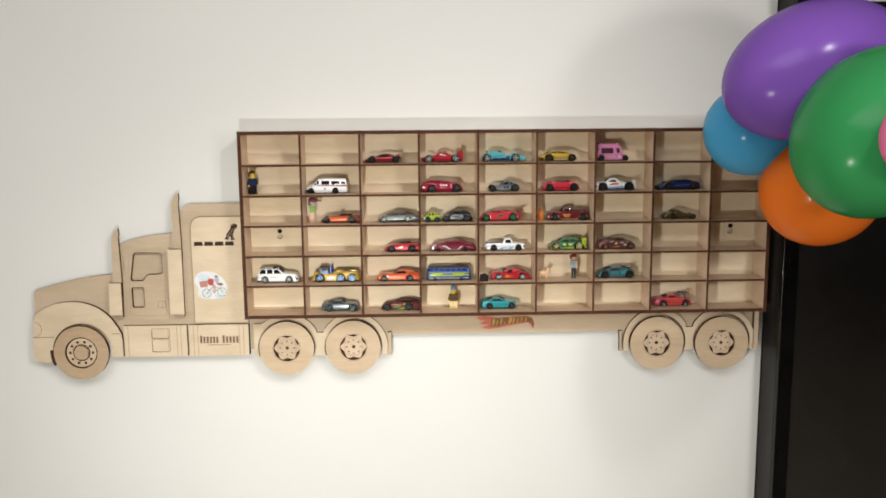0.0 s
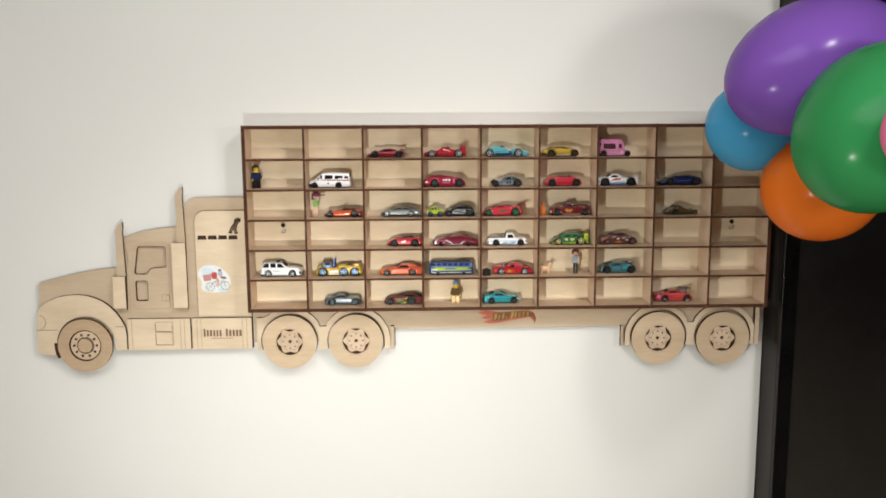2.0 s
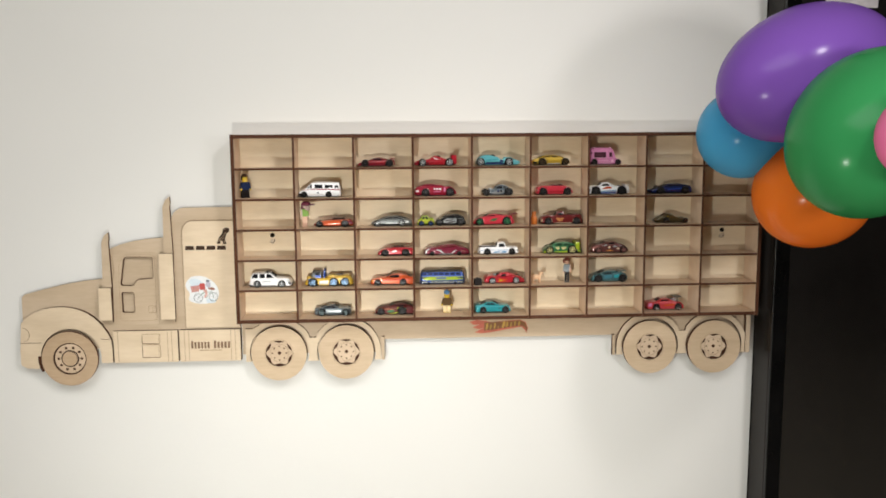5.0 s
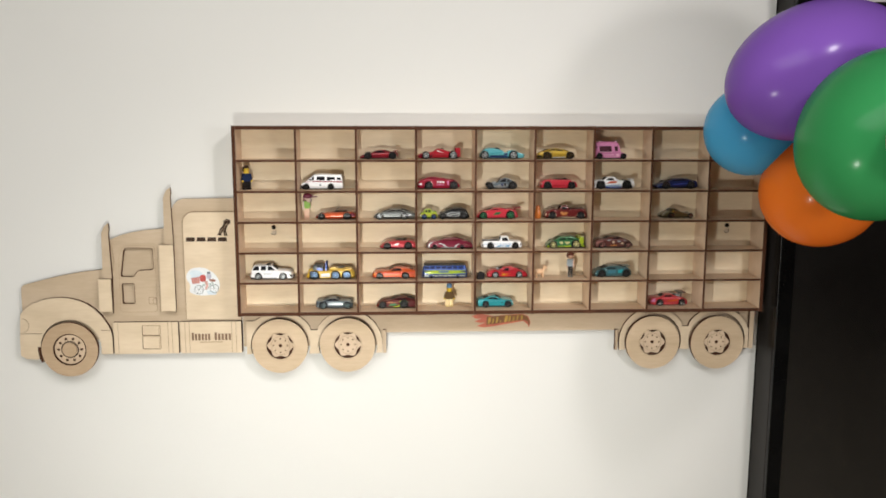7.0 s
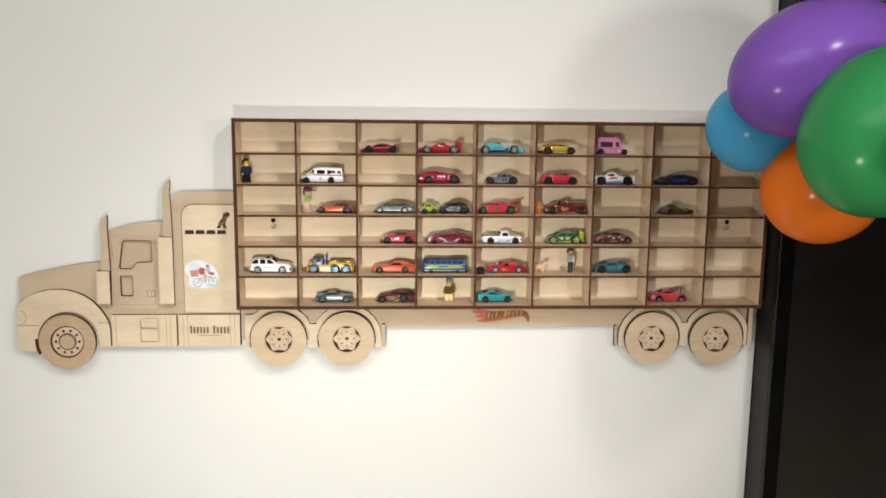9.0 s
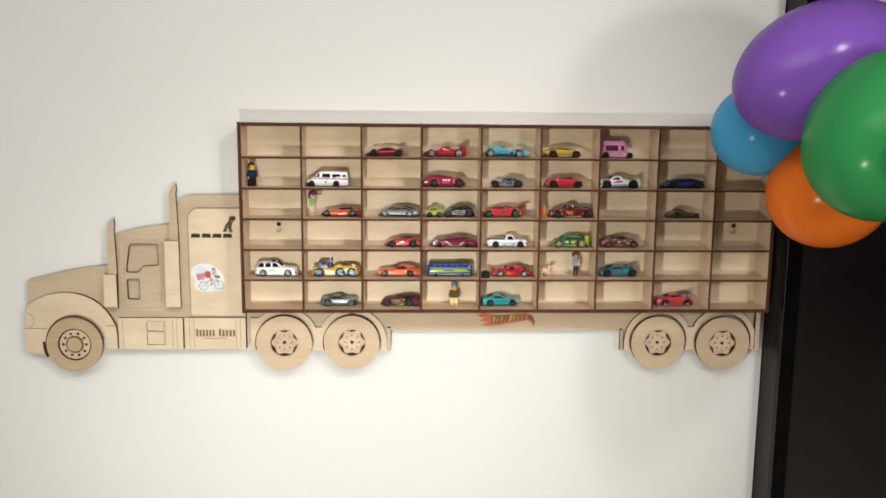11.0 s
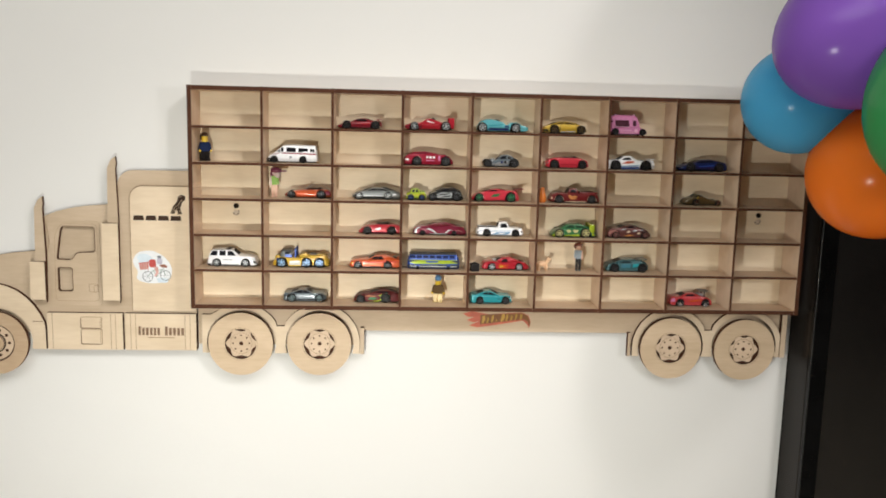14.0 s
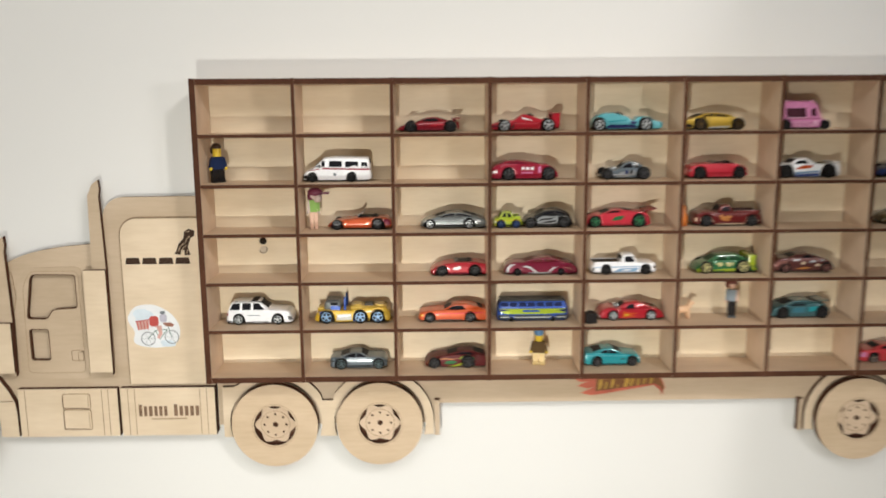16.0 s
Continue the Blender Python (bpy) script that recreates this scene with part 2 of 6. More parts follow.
def fender(ha, hb, xl=None, zt=None):
    """A double wheel-arch plate over two wheels, cut along both arches; xl and zt: a straight lead-in."""
    z0, ra, ri = 1.1285, 0.0605, 0.0515
    if xl is None:
        pts = [(ha - ra, 1.113)] + circle(ha, z0, ra, 20, 180, 33)
    else:
        pts = [(xl, 1.113), (xl, zt), (ha - 0.046, zt)] + circle(ha, z0, ra, 14, 128, 33)
    pts += [((ha + hb) / 2 - 0.006, 1.1545), ((ha + hb) / 2 + 0.006, 1.1545)]
    pts += circle(hb, z0, ra, 20, 147, 0) + [(hb + ra, 1.113)]
    pts += circle(hb, z0, ri, 18, -18, 198)
    pts += circle(ha, z0, ri, 18, -18, 198)
    return pts


part("rear_fender", plate(fender(0.063, 0.180, 0.0045, 1.1715), 0.0275, 0.0333), [BIRCH_PALE, BURNT], truck)
part("rear_fender", plate(fender(0.7220, 0.8384), 0.0275, 0.0333), [BIRCH_PALE, BURNT], truck)
for fx0, fx1, fz1 in ((0.2412, 0.2470, 1.154), (0.6535, 0.6580, 1.150), (0.8960, 0.9040, 1.181)):
    part("mud_flap", plate([(fx0, 1.113), (fx1, 1.113), (fx1, fz1), (fx0, fz1)], 0.0250, 0.0330), [CAB_WOOD, BURNT], truck)


def lobed(cx, cz, r, dip, lobes=6, n=72, turn=0.0):
    out = []
    for i in range(n):
        a = 2 * math.pi * i / n
        k = (0.5 + 0.5 * math.cos(lobes * (a - turn))) ** 0.85
        out.append((cx + (r - dip * k) * math.cos(a), cz + (r - dip * k) * math.sin(a)))
    return out


def rear_wheel(x, z, turn=math.pi / 6):
    w = part("wheel", plate(circle(0, 0, 0.0480, 56), 0.0190, 0.0272, [circle(0, 0, 0.0232, 40)]), [TYRE_WOOD, BURNT], truck, m=pose(x, 0, z))
    # backing face coloured dark for the shade in the deep gaps round the hub
    part("wheel_backing", plate(circle(0, 0, 0.0300, 32), 0.0272, 0.0292, (), 1, 1), [BIRCH, BURNT], w)
    holes = [circle(0, 0, 0.0030, 14)] + [circle(0.0122 * math.cos(radians(45 * k)), 0.0122 * math.sin(radians(45 * k)), 0.0013, 8) for k in range(8)]
    part("hub", plate(lobed(0, 0, 0.0230, 0.0046, 6, 72, turn), 0.0232, 0.0268, holes), [BIRCH, BURNT], w)
    part("hub_ring", stroke(circle(0, 0, 0.0160, 36), 0.0006, 0.0228, 0.0234, True), FAINT, w)
    part("tyre_ring", stroke(circle(0, 0, 0.0250, 40), 0.0006, 0.0186, 0.0192, True), SEAM, w)
    return w


def front_wheel(x, z):
    w = part("wheel", plate(circle(0, 0, 0.0475, 56), 0.0210, 0.0272, [circle(0, 0, 0.0280, 40)]), [WHEEL_WOOD, BURNT], truck, m=pose(x, 0, z))
    # dark face again stands for shade between hub and rim
    part("wheel_backing", plate(circle(0, 0, 0.0320, 32), 0.0268, 0.0290, (), 1, 1), [BIRCH, BURNT], w)
    holes = [circle(0.0195 * math.cos(radians(36 * k)), 0.0195 * math.sin(radians(36 * k)), 0.0024, 10) for k in range(10)]
    part("hub", plate(circle(0, 0, 0.0258, 44), 0.0232, 0.0262, holes), [BIRCH, BURNT], w)
    part("hub_cap", plate(circle(0, 0, 0.0124, 32), 0.0205, 0.0221), [WHEEL_WOOD, BURNT], w)
    part("hub_ring", stroke(circle(0, 0, 0.0140, 40), 0.0018, 0.0226, 0.0234, True), MARK, w)
    return w


for hx, hz in ((0.063, 1.1287), (0.180, 1.1292), (0.7198, 1.1276), (0.8365, 1.1262)):
    rear_wheel(hx, hz)
front_wheel(-0.2955, 1.1262)

# ---- cab: base sheet, then the raised sheets on it
cab_base = [(-0.378, 1.118), (-0.376, 1.232), (-0.371, 1.2372), (-0.340, 1.2455), (-0.306, 1.2535), (-0.270, 1.2598), (-0.236, 1.2632), (-0.222, 1.3150), (-0.205, 1.3220), (-0.185, 1.3272), (-0.160, 1.3312), (-0.132, 1.3335),
            (-0.117, 1.3355), (-0.116, 1.356)] + circle(-0.093, 1.3615, 0.023, 6, 170, 90) + [(-0.0045, 1.385), (-0.0045, 1.116), (-0.225, 1.116), (-0.240, 1.140), (-0.344, 1.140), (-0.344, 1.110)]
# the door windows are cut right through the sheet, with a second sheet behind
win = softened([(-0.2070, 1.2507), (-0.1850, 1.2502), (-0.1780, 1.2610), (-0.1508, 1.2624), (-0.1510, 1.2997), (-0.1960, 1.3007), (-0.2000, 1.2968)], 0.0040)
win2 = rounded(-0.2059, -0.1849, 1.2032, 1.2387, 0.0030, 3)
part("cab_panel", plate(cab_base, 0.0355, 0.0410, [win, win2]), [CAB_WOOD, BURNT], truck)
part("cab_backing", plate([(-0.216, 1.195), (-0.142, 1.195), (-0.142, 1.308), (-0.206, 1.308), (-0.216, 1.285)], 0.0411, 0.0430), [CAB_WOOD, BURNT], truck)

sleeper = [(-0.0975, 1.175), (-0.0975, 1.345)] + circle(-0.079, 1.343, 0.0185, 7, 180, 90) + [(-0.0048, 1.3615), (-0.0048, 1.175)]
part("sleeper_panel", plate(sleeper, 0.0315, 0.0354), [BIRCH_PALE, FAINT], truck)

door = softened([(-0.2180, 1.1815), (-0.2150, 1.2890), (-0.2040, 1.3075), (-0.1440, 1.3090), (-0.1430, 1.1815)], 0.0075)
part("cab_door", plate(door, 0.0346, 0.0354, [win, win2]), [CAB_WOOD, SEAM], truck)
part("sleeper_outline", stroke([(-0.0985, 1.175)] + [(-0.0985, 1.345)] + circle(-0.079, 1.343, 0.0195, 7, 180, 90) + [(-0.0055, 1.3625)], 0.0011, 0.0335, 0.0357), FAINT, truck)
for wl, lw in ((win, 0.0009), (win2, 0.0009)):
    part("window_edge", stroke(wl, lw, 0.0343, 0.0348, True), ENGRAVED, truck)
part("door_seam", stroke(softened([(-0.2105, 1.1885), (-0.2085, 1.2870), (-0.1995, 1.3040), (-0.1475, 1.3040), (-0.1475, 1.1885)], 0.0060), 0.0006, 0.0343, 0.0349, True), SEAM, truck)
part("door_latch", stroke(rounded(-0.1614, -0.1484, 1.2022, 1.2142, 0.002, 3), 0.0007, 0.0342, 0.0348, True), FAINT, truck)
part("door_latch", stroke(rounded(-0.1544, -0.1484, 1.2022, 1.2122, 0.0015, 3), 0.0005, 0.0342, 0.0348, True), FAINT, truck)
part("quarter_window", stroke(softened([(-0.2300, 1.2560), (-0.2215, 1.2560), (-0.2170, 1.2750), (-0.2195, 1.3020), (-0.2260, 1.3080)], 0.0040)[3:], 0.0008, 0.0350, 0.0357), FAINT, truck)

fend = [(-0.377, 1.188), (-0.368, 1.1975), (-0.355, 1.2060), (-0.338, 1.2125), (-0.322, 1.2152), (-0.306, 1.2160), (-0.292, 1.2145), (-0.278, 1.2105), (-0.264, 1.2040), (-0.252, 1.1950), (-0.241, 1.1830), (-0.232, 1.1690), (-0.2265, 1.1570), (-0.2250, 1.1450), (-0.2248, 1.1160), (-0.2420, 1.1160)]
fend += circle(-0.2955, 1.1262, 0.0515, 20, -10, 188) + [(-0.351, 1.1075), (-0.372, 1.1090), (-0.381, 1.1150), (-0.381, 1.1400)]
part("front_fender", plate(fend, 0.0280, 0.0354), [BIRCH_PALE, BURNT], truck)
part("bumper_seam", stroke([(-0.3805, 1.1535), (-0.3440, 1.1535)], 0.0008, 0.0277, 0.0283), ENGRAVED, truck)
part("fender_seam", stroke([(-0.2430, 1.1580), (-0.2280, 1.1580)], 0.0008, 0.0277, 0.0283), ENGRAVED, truck)
part("headlight", stroke(circle(-0.3765, 1.168, 0.0125, 16, -80, 80), 0.0008, 0.0276, 0.0283), FAINT, truck)
part("inner_fender_edge", plate(circle(-0.2955, 1.1262, 0.0562, 10, 176, 206) + circle(-0.2955, 1.1262, 0.0486, 10, 206, 176), 0.0274, 0.0300, (), 1, 1), [BIRCH, BURNT], truck)


def stack(xl, xr, zb, zt, pl, pr, pt):
    """An exhaust pipe with a curved tip above its heat shield."""
    s = part("exhaust_pipe", plate([(pl - 0.003, zb + 0.004), (pl, pt - 0.016), (pl + 0.0055, pt - 0.004), (pr - 0.001, pt + 0.001), (pr, pt - 0.009), (pr - 0.0015, pt - 0.016), (pr + 0.0005, zt), (pr - 0.001, zb - 0.005), (pr - 0.006, zb - 0.005)], 0.0270, 0.0330), [CAB_WOOD, BURNT], truck)
    part("heat_shield", plate([(xl - 0.001, zb), (xr, zb), (xr, zt), (xl, zt)], 0.0215, 0.0269), [BIRCH_PALE, BURNT], s)


stack(-0.2405, -0.2195, 1.1925, 1.2490, -0.2330, -0.2200, 1.3430)
stack(-0.1360, -0.1125, 1.1925, 1.3070, -0.1272, -0.1140, 1.4030)

part("fuel_tank_panel", plate([(-0.2225, 1.1155), (-0.1125, 1.1155), (-0.1125, 1.1715), (-0.2225, 1.1715)], 0.0285, 0.0354), [BIRCH_PALE, BURNT], truck)
for zz0, zz1 in ((1.1482, 1.1655), (1.1238, 1.1468)):
    part("step_outline", stroke(rounded(-0.1735, -0.1430, zz0, zz1, 0.0022, 3), 0.0009, 0.0281, 0.0288, True), FAINT, truck)
    # shade along two sides of each step, drawn as brown strokes
    part("step_shade", stroke([(-0.1737, zz1 - 0.003), (-0.1737, zz0 + 0.0008), (-0.1455, zz0)], 0.0007, 0.0279, 0.0286), ENGRAVED, truck)
    part("step_shade", stroke([(-0.1455, zz0 + 0.002), (-0.1455, zz1 - 0.002)], 0.0005, 0.0279, 0.0286), SEAM, truck)
part("side_panel", plate([(-0.1090, 1.1155), (-0.0045, 1.1155), (-0.0045, 1.1715), (-0.1090, 1.1715)], 0.0285, 0.0354), [BIRCH_PALE, BURNT], truck)
for sx in (-0.2150, -0.1300, -0.1230, -0.1010, -0.0935, -0.0210, -0.0135):
    part("panel_groove", stroke([(sx, 1.1165), (sx, 1.1705)], 0.0007, 0.0282, 0.0288), FAINT, truck)


# engraved marks: plain shapes in place of maker's names
def slab_letter(x, w):
    q = [(x, 1.3115), (x + w, 1.3115), (x + w - 0.0012, 1.3185), (x + 0.0012, 1.3185)]
    part("engraved_mark", plate(q, 0.0311, 0.0316, (), 0, 0), MARK, truck)


for k in range(4):
    slab_letter(-0.0935 + 0.0180 * k, 0.0160)
dog = [(-0.0400, 1.3225), (-0.0330, 1.3215), (-0.0325, 1.3270), (-0.0285, 1.3265), (-0.0290, 1.3210), (-0.0225, 1.3215), (-0.0250, 1.3300), (-0.0215, 1.3400), (-0.0175, 1.3420), (-0.0170, 1.3480), (-0.0230, 1.3500), (-0.0280, 1.3470), (-0.0290, 1.3400), (-0.0350, 1.3330), (-0.0375, 1.3260)]
part("engraved_mark", plate(dog, 0.0311, 0.0316, (), 0, 0), MARK, truck)
for line in ([(-0.0350, 1.3260), (-0.0330, 1.3310), (-0.0285, 1.3345)], [(-0.0312, 1.3255), (-0.0300, 1.3290), (-0.0262, 1.3320)], [(-0.0272, 1.3345), (-0.0256, 1.3390), (-0.0222, 1.3420)], [(-0.0258, 1.3468), (-0.0222, 1.3474)], [(-0.0262, 1.3232), (-0.0252, 1.3268)]):
    part("engraved_line", stroke(line, 0.0009, 0.0308, 0.0313), SEAM, truck)
for k, (a, b) in enumerate(((-0.0900, -0.0855), (-0.0845, -0.0800), (-0.0790, -0.0740), (-0.0730, -0.0685), (-0.0675, -0.0630), (-0.0620, -0.0575), (-0.0510, -0.0460), (-0.0450, -0.0400), (-0.0390, -0.0340), (-0.0330, -0.0280), (-0.0270, -0.0220))):
    zt = 1.1500 if k not in (0, 6) else 1.1520
    part("engraved_mark", plate([(a + 0.0004, 1.1385), (b - 0.0008, 1.1385), (b - 0.0008, zt), (a + 0.0004, zt)], 0.0281, 0.0286, (), 0, 0), PRINT, truck)
part("engraved_mark", plate([(-0.0760, 1.1345), (-0.0370, 1.1345), (-0.0370, 1.1358), (-0.0760, 1.1358)], 0.0281, 0.0286, (), 0, 0), FAINT, truck)

# the cut sheets of cab, wheels and chassis hang close to the wall, behind the front edge of the trailer
SET_BACK = Matrix.Translation((-0.0024, 0.0110, -0.0124)) @ Matrix.Scale(1.0084, 4)
for ob in truck.children:
    if ob.name.split(".")[0] not in ("back_panel", "shelf_board", "divider", "keyhole", "keyhole_rim", "screw_head"):
        ob.matrix_basis = SET_BACK @ ob.matrix_basis

# ---------------------------------------------------------------- tall black cabinet
FRONT_Y = -0.009
PALE_PLATE = plain("pale_door_patch", (0.66, 0.62, 0.64), 0.3)
cabinet = thing("tall_cabinet", "tall black glossy cabinet with a framed door beside the wall", "cabinet", m=pose(0, 0, 0))
part("cabinet_body", box(0.9265, 1.56, FRONT_Y + 0.004, 0.68, 0.03, 1.98, 0.001), BLACK_BODY, cabinet)
part("door_stile", box(0.9262, 0.9535, FRONT_Y - 0.004, FRONT_Y + 0.0035, 0.05, 1.975, 0.0016), BLACK_STILE, cabinet)
part("door_stile", box(1.5345, 1.5600, FRONT_Y - 0.004, FRONT_Y + 0.0035, 0.05, 1.975, 0.0016), BLACK_STILE, cabinet)
part("door_rail", box(0.9537, 1.5343, FRONT_Y - 0.004, FRONT_Y + 0.0035, 1.940, 1.975, 0.0016), BLACK_GLOSS, cabinet)
part("door_rail", box(0.9537, 1.5343, FRONT_Y - 0.004, FRONT_Y + 0.0035, 0.05, 0.085, 0.0016), BLACK_GLOSS, cabinet)
part("door_panel", box(0.9537, 1.5343, FRONT_Y - 0.001, FRONT_Y + 0.0035, 0.0852, 1.9398, 0.0006), BLACK_GLOSS, cabinet)
# lighter glossy bar added to carry the highlight line of the front edge
EDGE = plain("edge_highlight_grey", (0.05, 0.05, 0.05), 0.22, 0.6, var=0.1)
part("edge_trim", box(0.9256, 0.9276, FRONT_Y - 0.0062, FRONT_Y - 0.0042, 0.06, 1.97, 0.0009, 0, 3), EDGE, cabinet, "thin strip added for the highlight on the cabinet edge", True)
# pale plate of unknown kind high on the door
part("glass_insert", box(0.995, 1.085, FRONT_Y - 0.0024, FRONT_Y - 0.0011, 1.712, 1.90, 0.0005), PALE_PLATE, cabinet, "pale plate high on the cabinet door")
part("plinth", box(0.94, 1.55, 0.03, 0.66, 0.0, 0.03), BLACK_BODY, cabinet)

# ---------------------------------------------------------------- balloons


def latex(name, colour):
    m, t, b = base_mat(name, 0.20, spec=0.17)
    n = noise_tex(t, coords(t, (1, 1, 1), True), 6.0, 2.0)
    r = ramp(t, n.outputs[0], [(0.3, tuple(c * 0.9 for c in colour)), (0.7, colour)])
    t.links.new(r.outputs[0], b.inputs["Base Color"])
    # thin latex lets part of the light through
    glow = t.nodes.new("ShaderNodeBsdfTranslucent")
    t.links.new(r.outputs[0], glow.inputs["Color"])
    both = t.nodes.new("ShaderNodeMixShader")
    both.inputs[0].default_value = 0.27
    t.links.new(b.outputs[0], both.inputs[1])
    t.links.new(glow.outputs[0], both.inputs[2])
    t.links.new(both.outputs[0], t.nodes["Material Output"].inputs["Surface"])
    return m


def balloon(colour_name, colour, at, radius, length, knot):
    """An egg-shaped balloon with its knot; knot: the way from its middle to the knot."""
    m = latex("latex_" + colour_name, colour)
    ob = thing("balloon", f"shiny inflated {colour_name} latex balloon tied into a bunch", "balloon", "bunch of balloons", Matrix.Translation(at) @ Vector(knot).to_track_quat("-Z", "Y").to_matrix().to_4x4())
    bm = bmesh.new()
    bmesh.ops.create_uvsphere(bm, u_segments=40, v_segments=26, radius=1.0)
    for v in bm.verts:
        z = v.co.z
        k = 1.0 if z > 0 else 1.0 - 0.16 * z * z
        v.co = Vector((v.co.x * radius * k, v.co.y * radius * k, z * (length if z > 0 else length * 1.08)))
    part("skin", bm, m, ob, smooth=True)
    bm = bmesh.new()
    bmesh.ops.create_cone(bm, cap_ends=True, segments=14, radius1=0.0075, radius2=0.003, depth=0.014)
    part("knot", bm, m, ob, smooth=True, m=pose(0, 0, -length * 1.08 - 0.006))
    return ob


balloon("blue", (0.085, 0.450, 0.78), (0.804, -0.150, 1.503), 0.0690, 0.0700, (1, -0.5, 0.35))
orange = balloon("orange", (0.98, 0.230, 0.024), (0.892, -0.200, 1.417), 0.0840, 0.0880, (0.8, -0.4, 0.6))
# the ribbon that ties the bunch to a small hook on the cabinet door
RIBBON = plain("white_ribbon", (0.70, 0.68, 0.66), 0.5, var=0.05)
ends = [Vector(p) for p in ((0.962, -0.234, 1.470), (1.040, -0.170, 1.515), (1.100, -0.060, 1.590), (1.120, -0.0118, 1.640))]
path = [ends[i].lerp(ends[i + 1], k / 6) for i in range(3) for k in range(6)] + [ends[3]]
bm = bmesh.new()
rings = [[bm.verts.new(p + Vector((0.0009 * math.cos(a), 0.0004 * math.sin(a), 0.0009 * math.sin(a)))) for a in (0, 1.05, 2.09, 3.14, 4.19, 5.24)] for p in path]
for ra, rb in zip(rings, rings[1:]):
    for i in range(6):
        bm.faces.new((ra[i], ra[(i + 1) % 6], rb[(i + 1) % 6], rb[i]))
part("ribbon", bm, RIBBON, orange, "thin white ribbon", m=orange.matrix_basis.inverted())
balloon("purple", (0.250, 0.106, 0.52), (0.842, -0.255, 1.585), 0.0910, 0.1270, (1, 0.1, 0.40))
balloon("green", (0.042, 0.320, 0.100), (0.860, -0.400, 1.500), 0.0970, 0.1150, (0.75, 0.35, 0.75))
balloon("pink", (0.95, 0.23, 0.47), (0.860, -0.500, 1.496), 0.0500, 0.0560, (1, 0.6, 0.4))

# ---------------------------------------------------------------- toy cars
def paint(name, colour, metal=0.0, rough=0.3):
    return plain(name, colour, min(rough, 0.30), max(metal, 0.15), coat=0.6, var=0.06, scale=300.0, spec=0.32)


P_RED = paint("paint_red", (0.350, 0.009, 0.020))
P_DARKRED = paint("paint_dark_red", (0.205, 0.008, 0.017))
P_CRIMSON = paint("paint_crimson", (0.270, 0.007, 0.028))
P_MAROON = paint("paint_maroon", (0.150, 0.006, 0.026))
P_BRIGHT = paint("paint_bright_red", (0.50, 0.028, 0.048))
P_BROWNRED = paint("paint_brown_red", (0.118, 0.009, 0.009))
P_CYAN = paint("paint_cyan", (0.100, 0.370, 0.420))
P_TURQ = paint("paint_turquoise", (0.016, 0.250, 0.285))
P_TEAL = paint("paint_dark_teal", (0.036, 0.100, 0.110), 0.3)
P_GOLD = paint("paint_gold", (0.48, 0.32, 0.040), 0.35)
P_YELLOW = paint("paint_yellow", (0.515, 0.328, 0.027))
P_PINK = plain("paint_pink", (0.499, 0.172, 0.328), 0.5, var=0.08, scale=300.0, spec=0.25)
P_CORAL = paint("paint_coral", (0.440, 0.040, 0.045))
P_WHITE = plain("paint_white", (0.80, 0.81, 0.83), 0.35, coat=0.6, var=0.04, scale=300.0)
P_SILVER = paint("paint_silver", (0.312, 0.328, 0.335), 0.6, 0.35)
P_GREYBLUE = paint("paint_grey_blue", (0.102, 0.128, 0.148), 0.15)
P_NAVY = paint("paint_navy", (0.008, 0.016, 0.086))
P_BLUE = paint("paint_blue", (0.017, 0.066, 0.328))
P_ORANGE = paint("paint_orange", (0.500, 0.075, 0.014))
P_RUST = paint("paint_rust_orange", (0.36, 0.065, 0.018))
P_LIME = paint("paint_lime", (0.312, 0.406, 0.023))
P_GREEN = paint("paint_green", (0.022, 0.125, 0.045))
P_BLACK = paint("paint_black", (0.012, 0.013, 0.014))
P_OLIVE = paint("paint_olive_brown", (0.090, 0.066, 0.027), 0.4)
P_COPPER = paint("paint_copper_brown", (0.115, 0.038, 0.034), 0.4)
GLASS = plain("dark_tinted_window", (0.008, 0.008, 0.011), 0.42, var=0.1, spec=0.06)
CLEAR = plain("smoky_windscreen", (0.16, 0.15, 0.15), 0.10, var=0.1)
RUBBER = plain("black_plastic_tyre", (0.008, 0.0075, 0.0075), 0.5, var=0.2, spec=0.15)
CHASSIS = plain("black_plastic_chassis", (0.010, 0.009, 0.009), 0.55, var=0.2, spec=0.15)
CHROME = plain("bright_chrome", (0.72, 0.72, 0.73), 0.18, 1.0, var=0.05)
RIM_GREY = plain("grey_rim", (0.055, 0.055, 0.058), 0.38, 0.5)
RIM_DARK = plain("dark_rim", (0.015, 0.014, 0.014), 0.45, 0.3)
RIM_GREEN = plain("green_rim", (0.02, 0.15, 0.055), 0.35)
RIM_YELLOW = plain("yellow_rim", (0.50, 0.46, 0.20), 0.35)
RIM_BLUE = plain("blue_rim", (0.022, 0.060, 0.20), 0.4, 0.0)
RIM_WHITE = plain("pale_rim", (0.46, 0.49, 0.50), 0.32, 0.2)


SERVING = plain("dark_plum_window", (0.050, 0.012, 0.022), 0.6, var=0.2, spec=0.12)
SILL = plain("pale_pink_panel", (0.66, 0.36, 0.50), 0.35, var=0.08)
COPPER_PINK = paint("paint_copper_pink", (0.30, 0.13, 0.11), 0.3)
PALE_BLUE = paint("paint_pale_blue", (0.20, 0.36, 0.55))
P_SKY = paint("paint_dull_sky_blue", (0.040, 0.150, 0.195))
RIM_TEAL = plain("teal_grey_rim", (0.035, 0.06, 0.065), 0.38, 0.4)
P_WINE = plain("paint_dark_wine", (0.085, 0.008, 0.008), 0.42, 0.1, var=0.25, scale=150.0, spec=0.22)
NAVY_GLASS = plain("dark_navy_window", (0.008, 0.014, 0.060), 0.42, var=0.2, scale=300.0, spec=0.10)
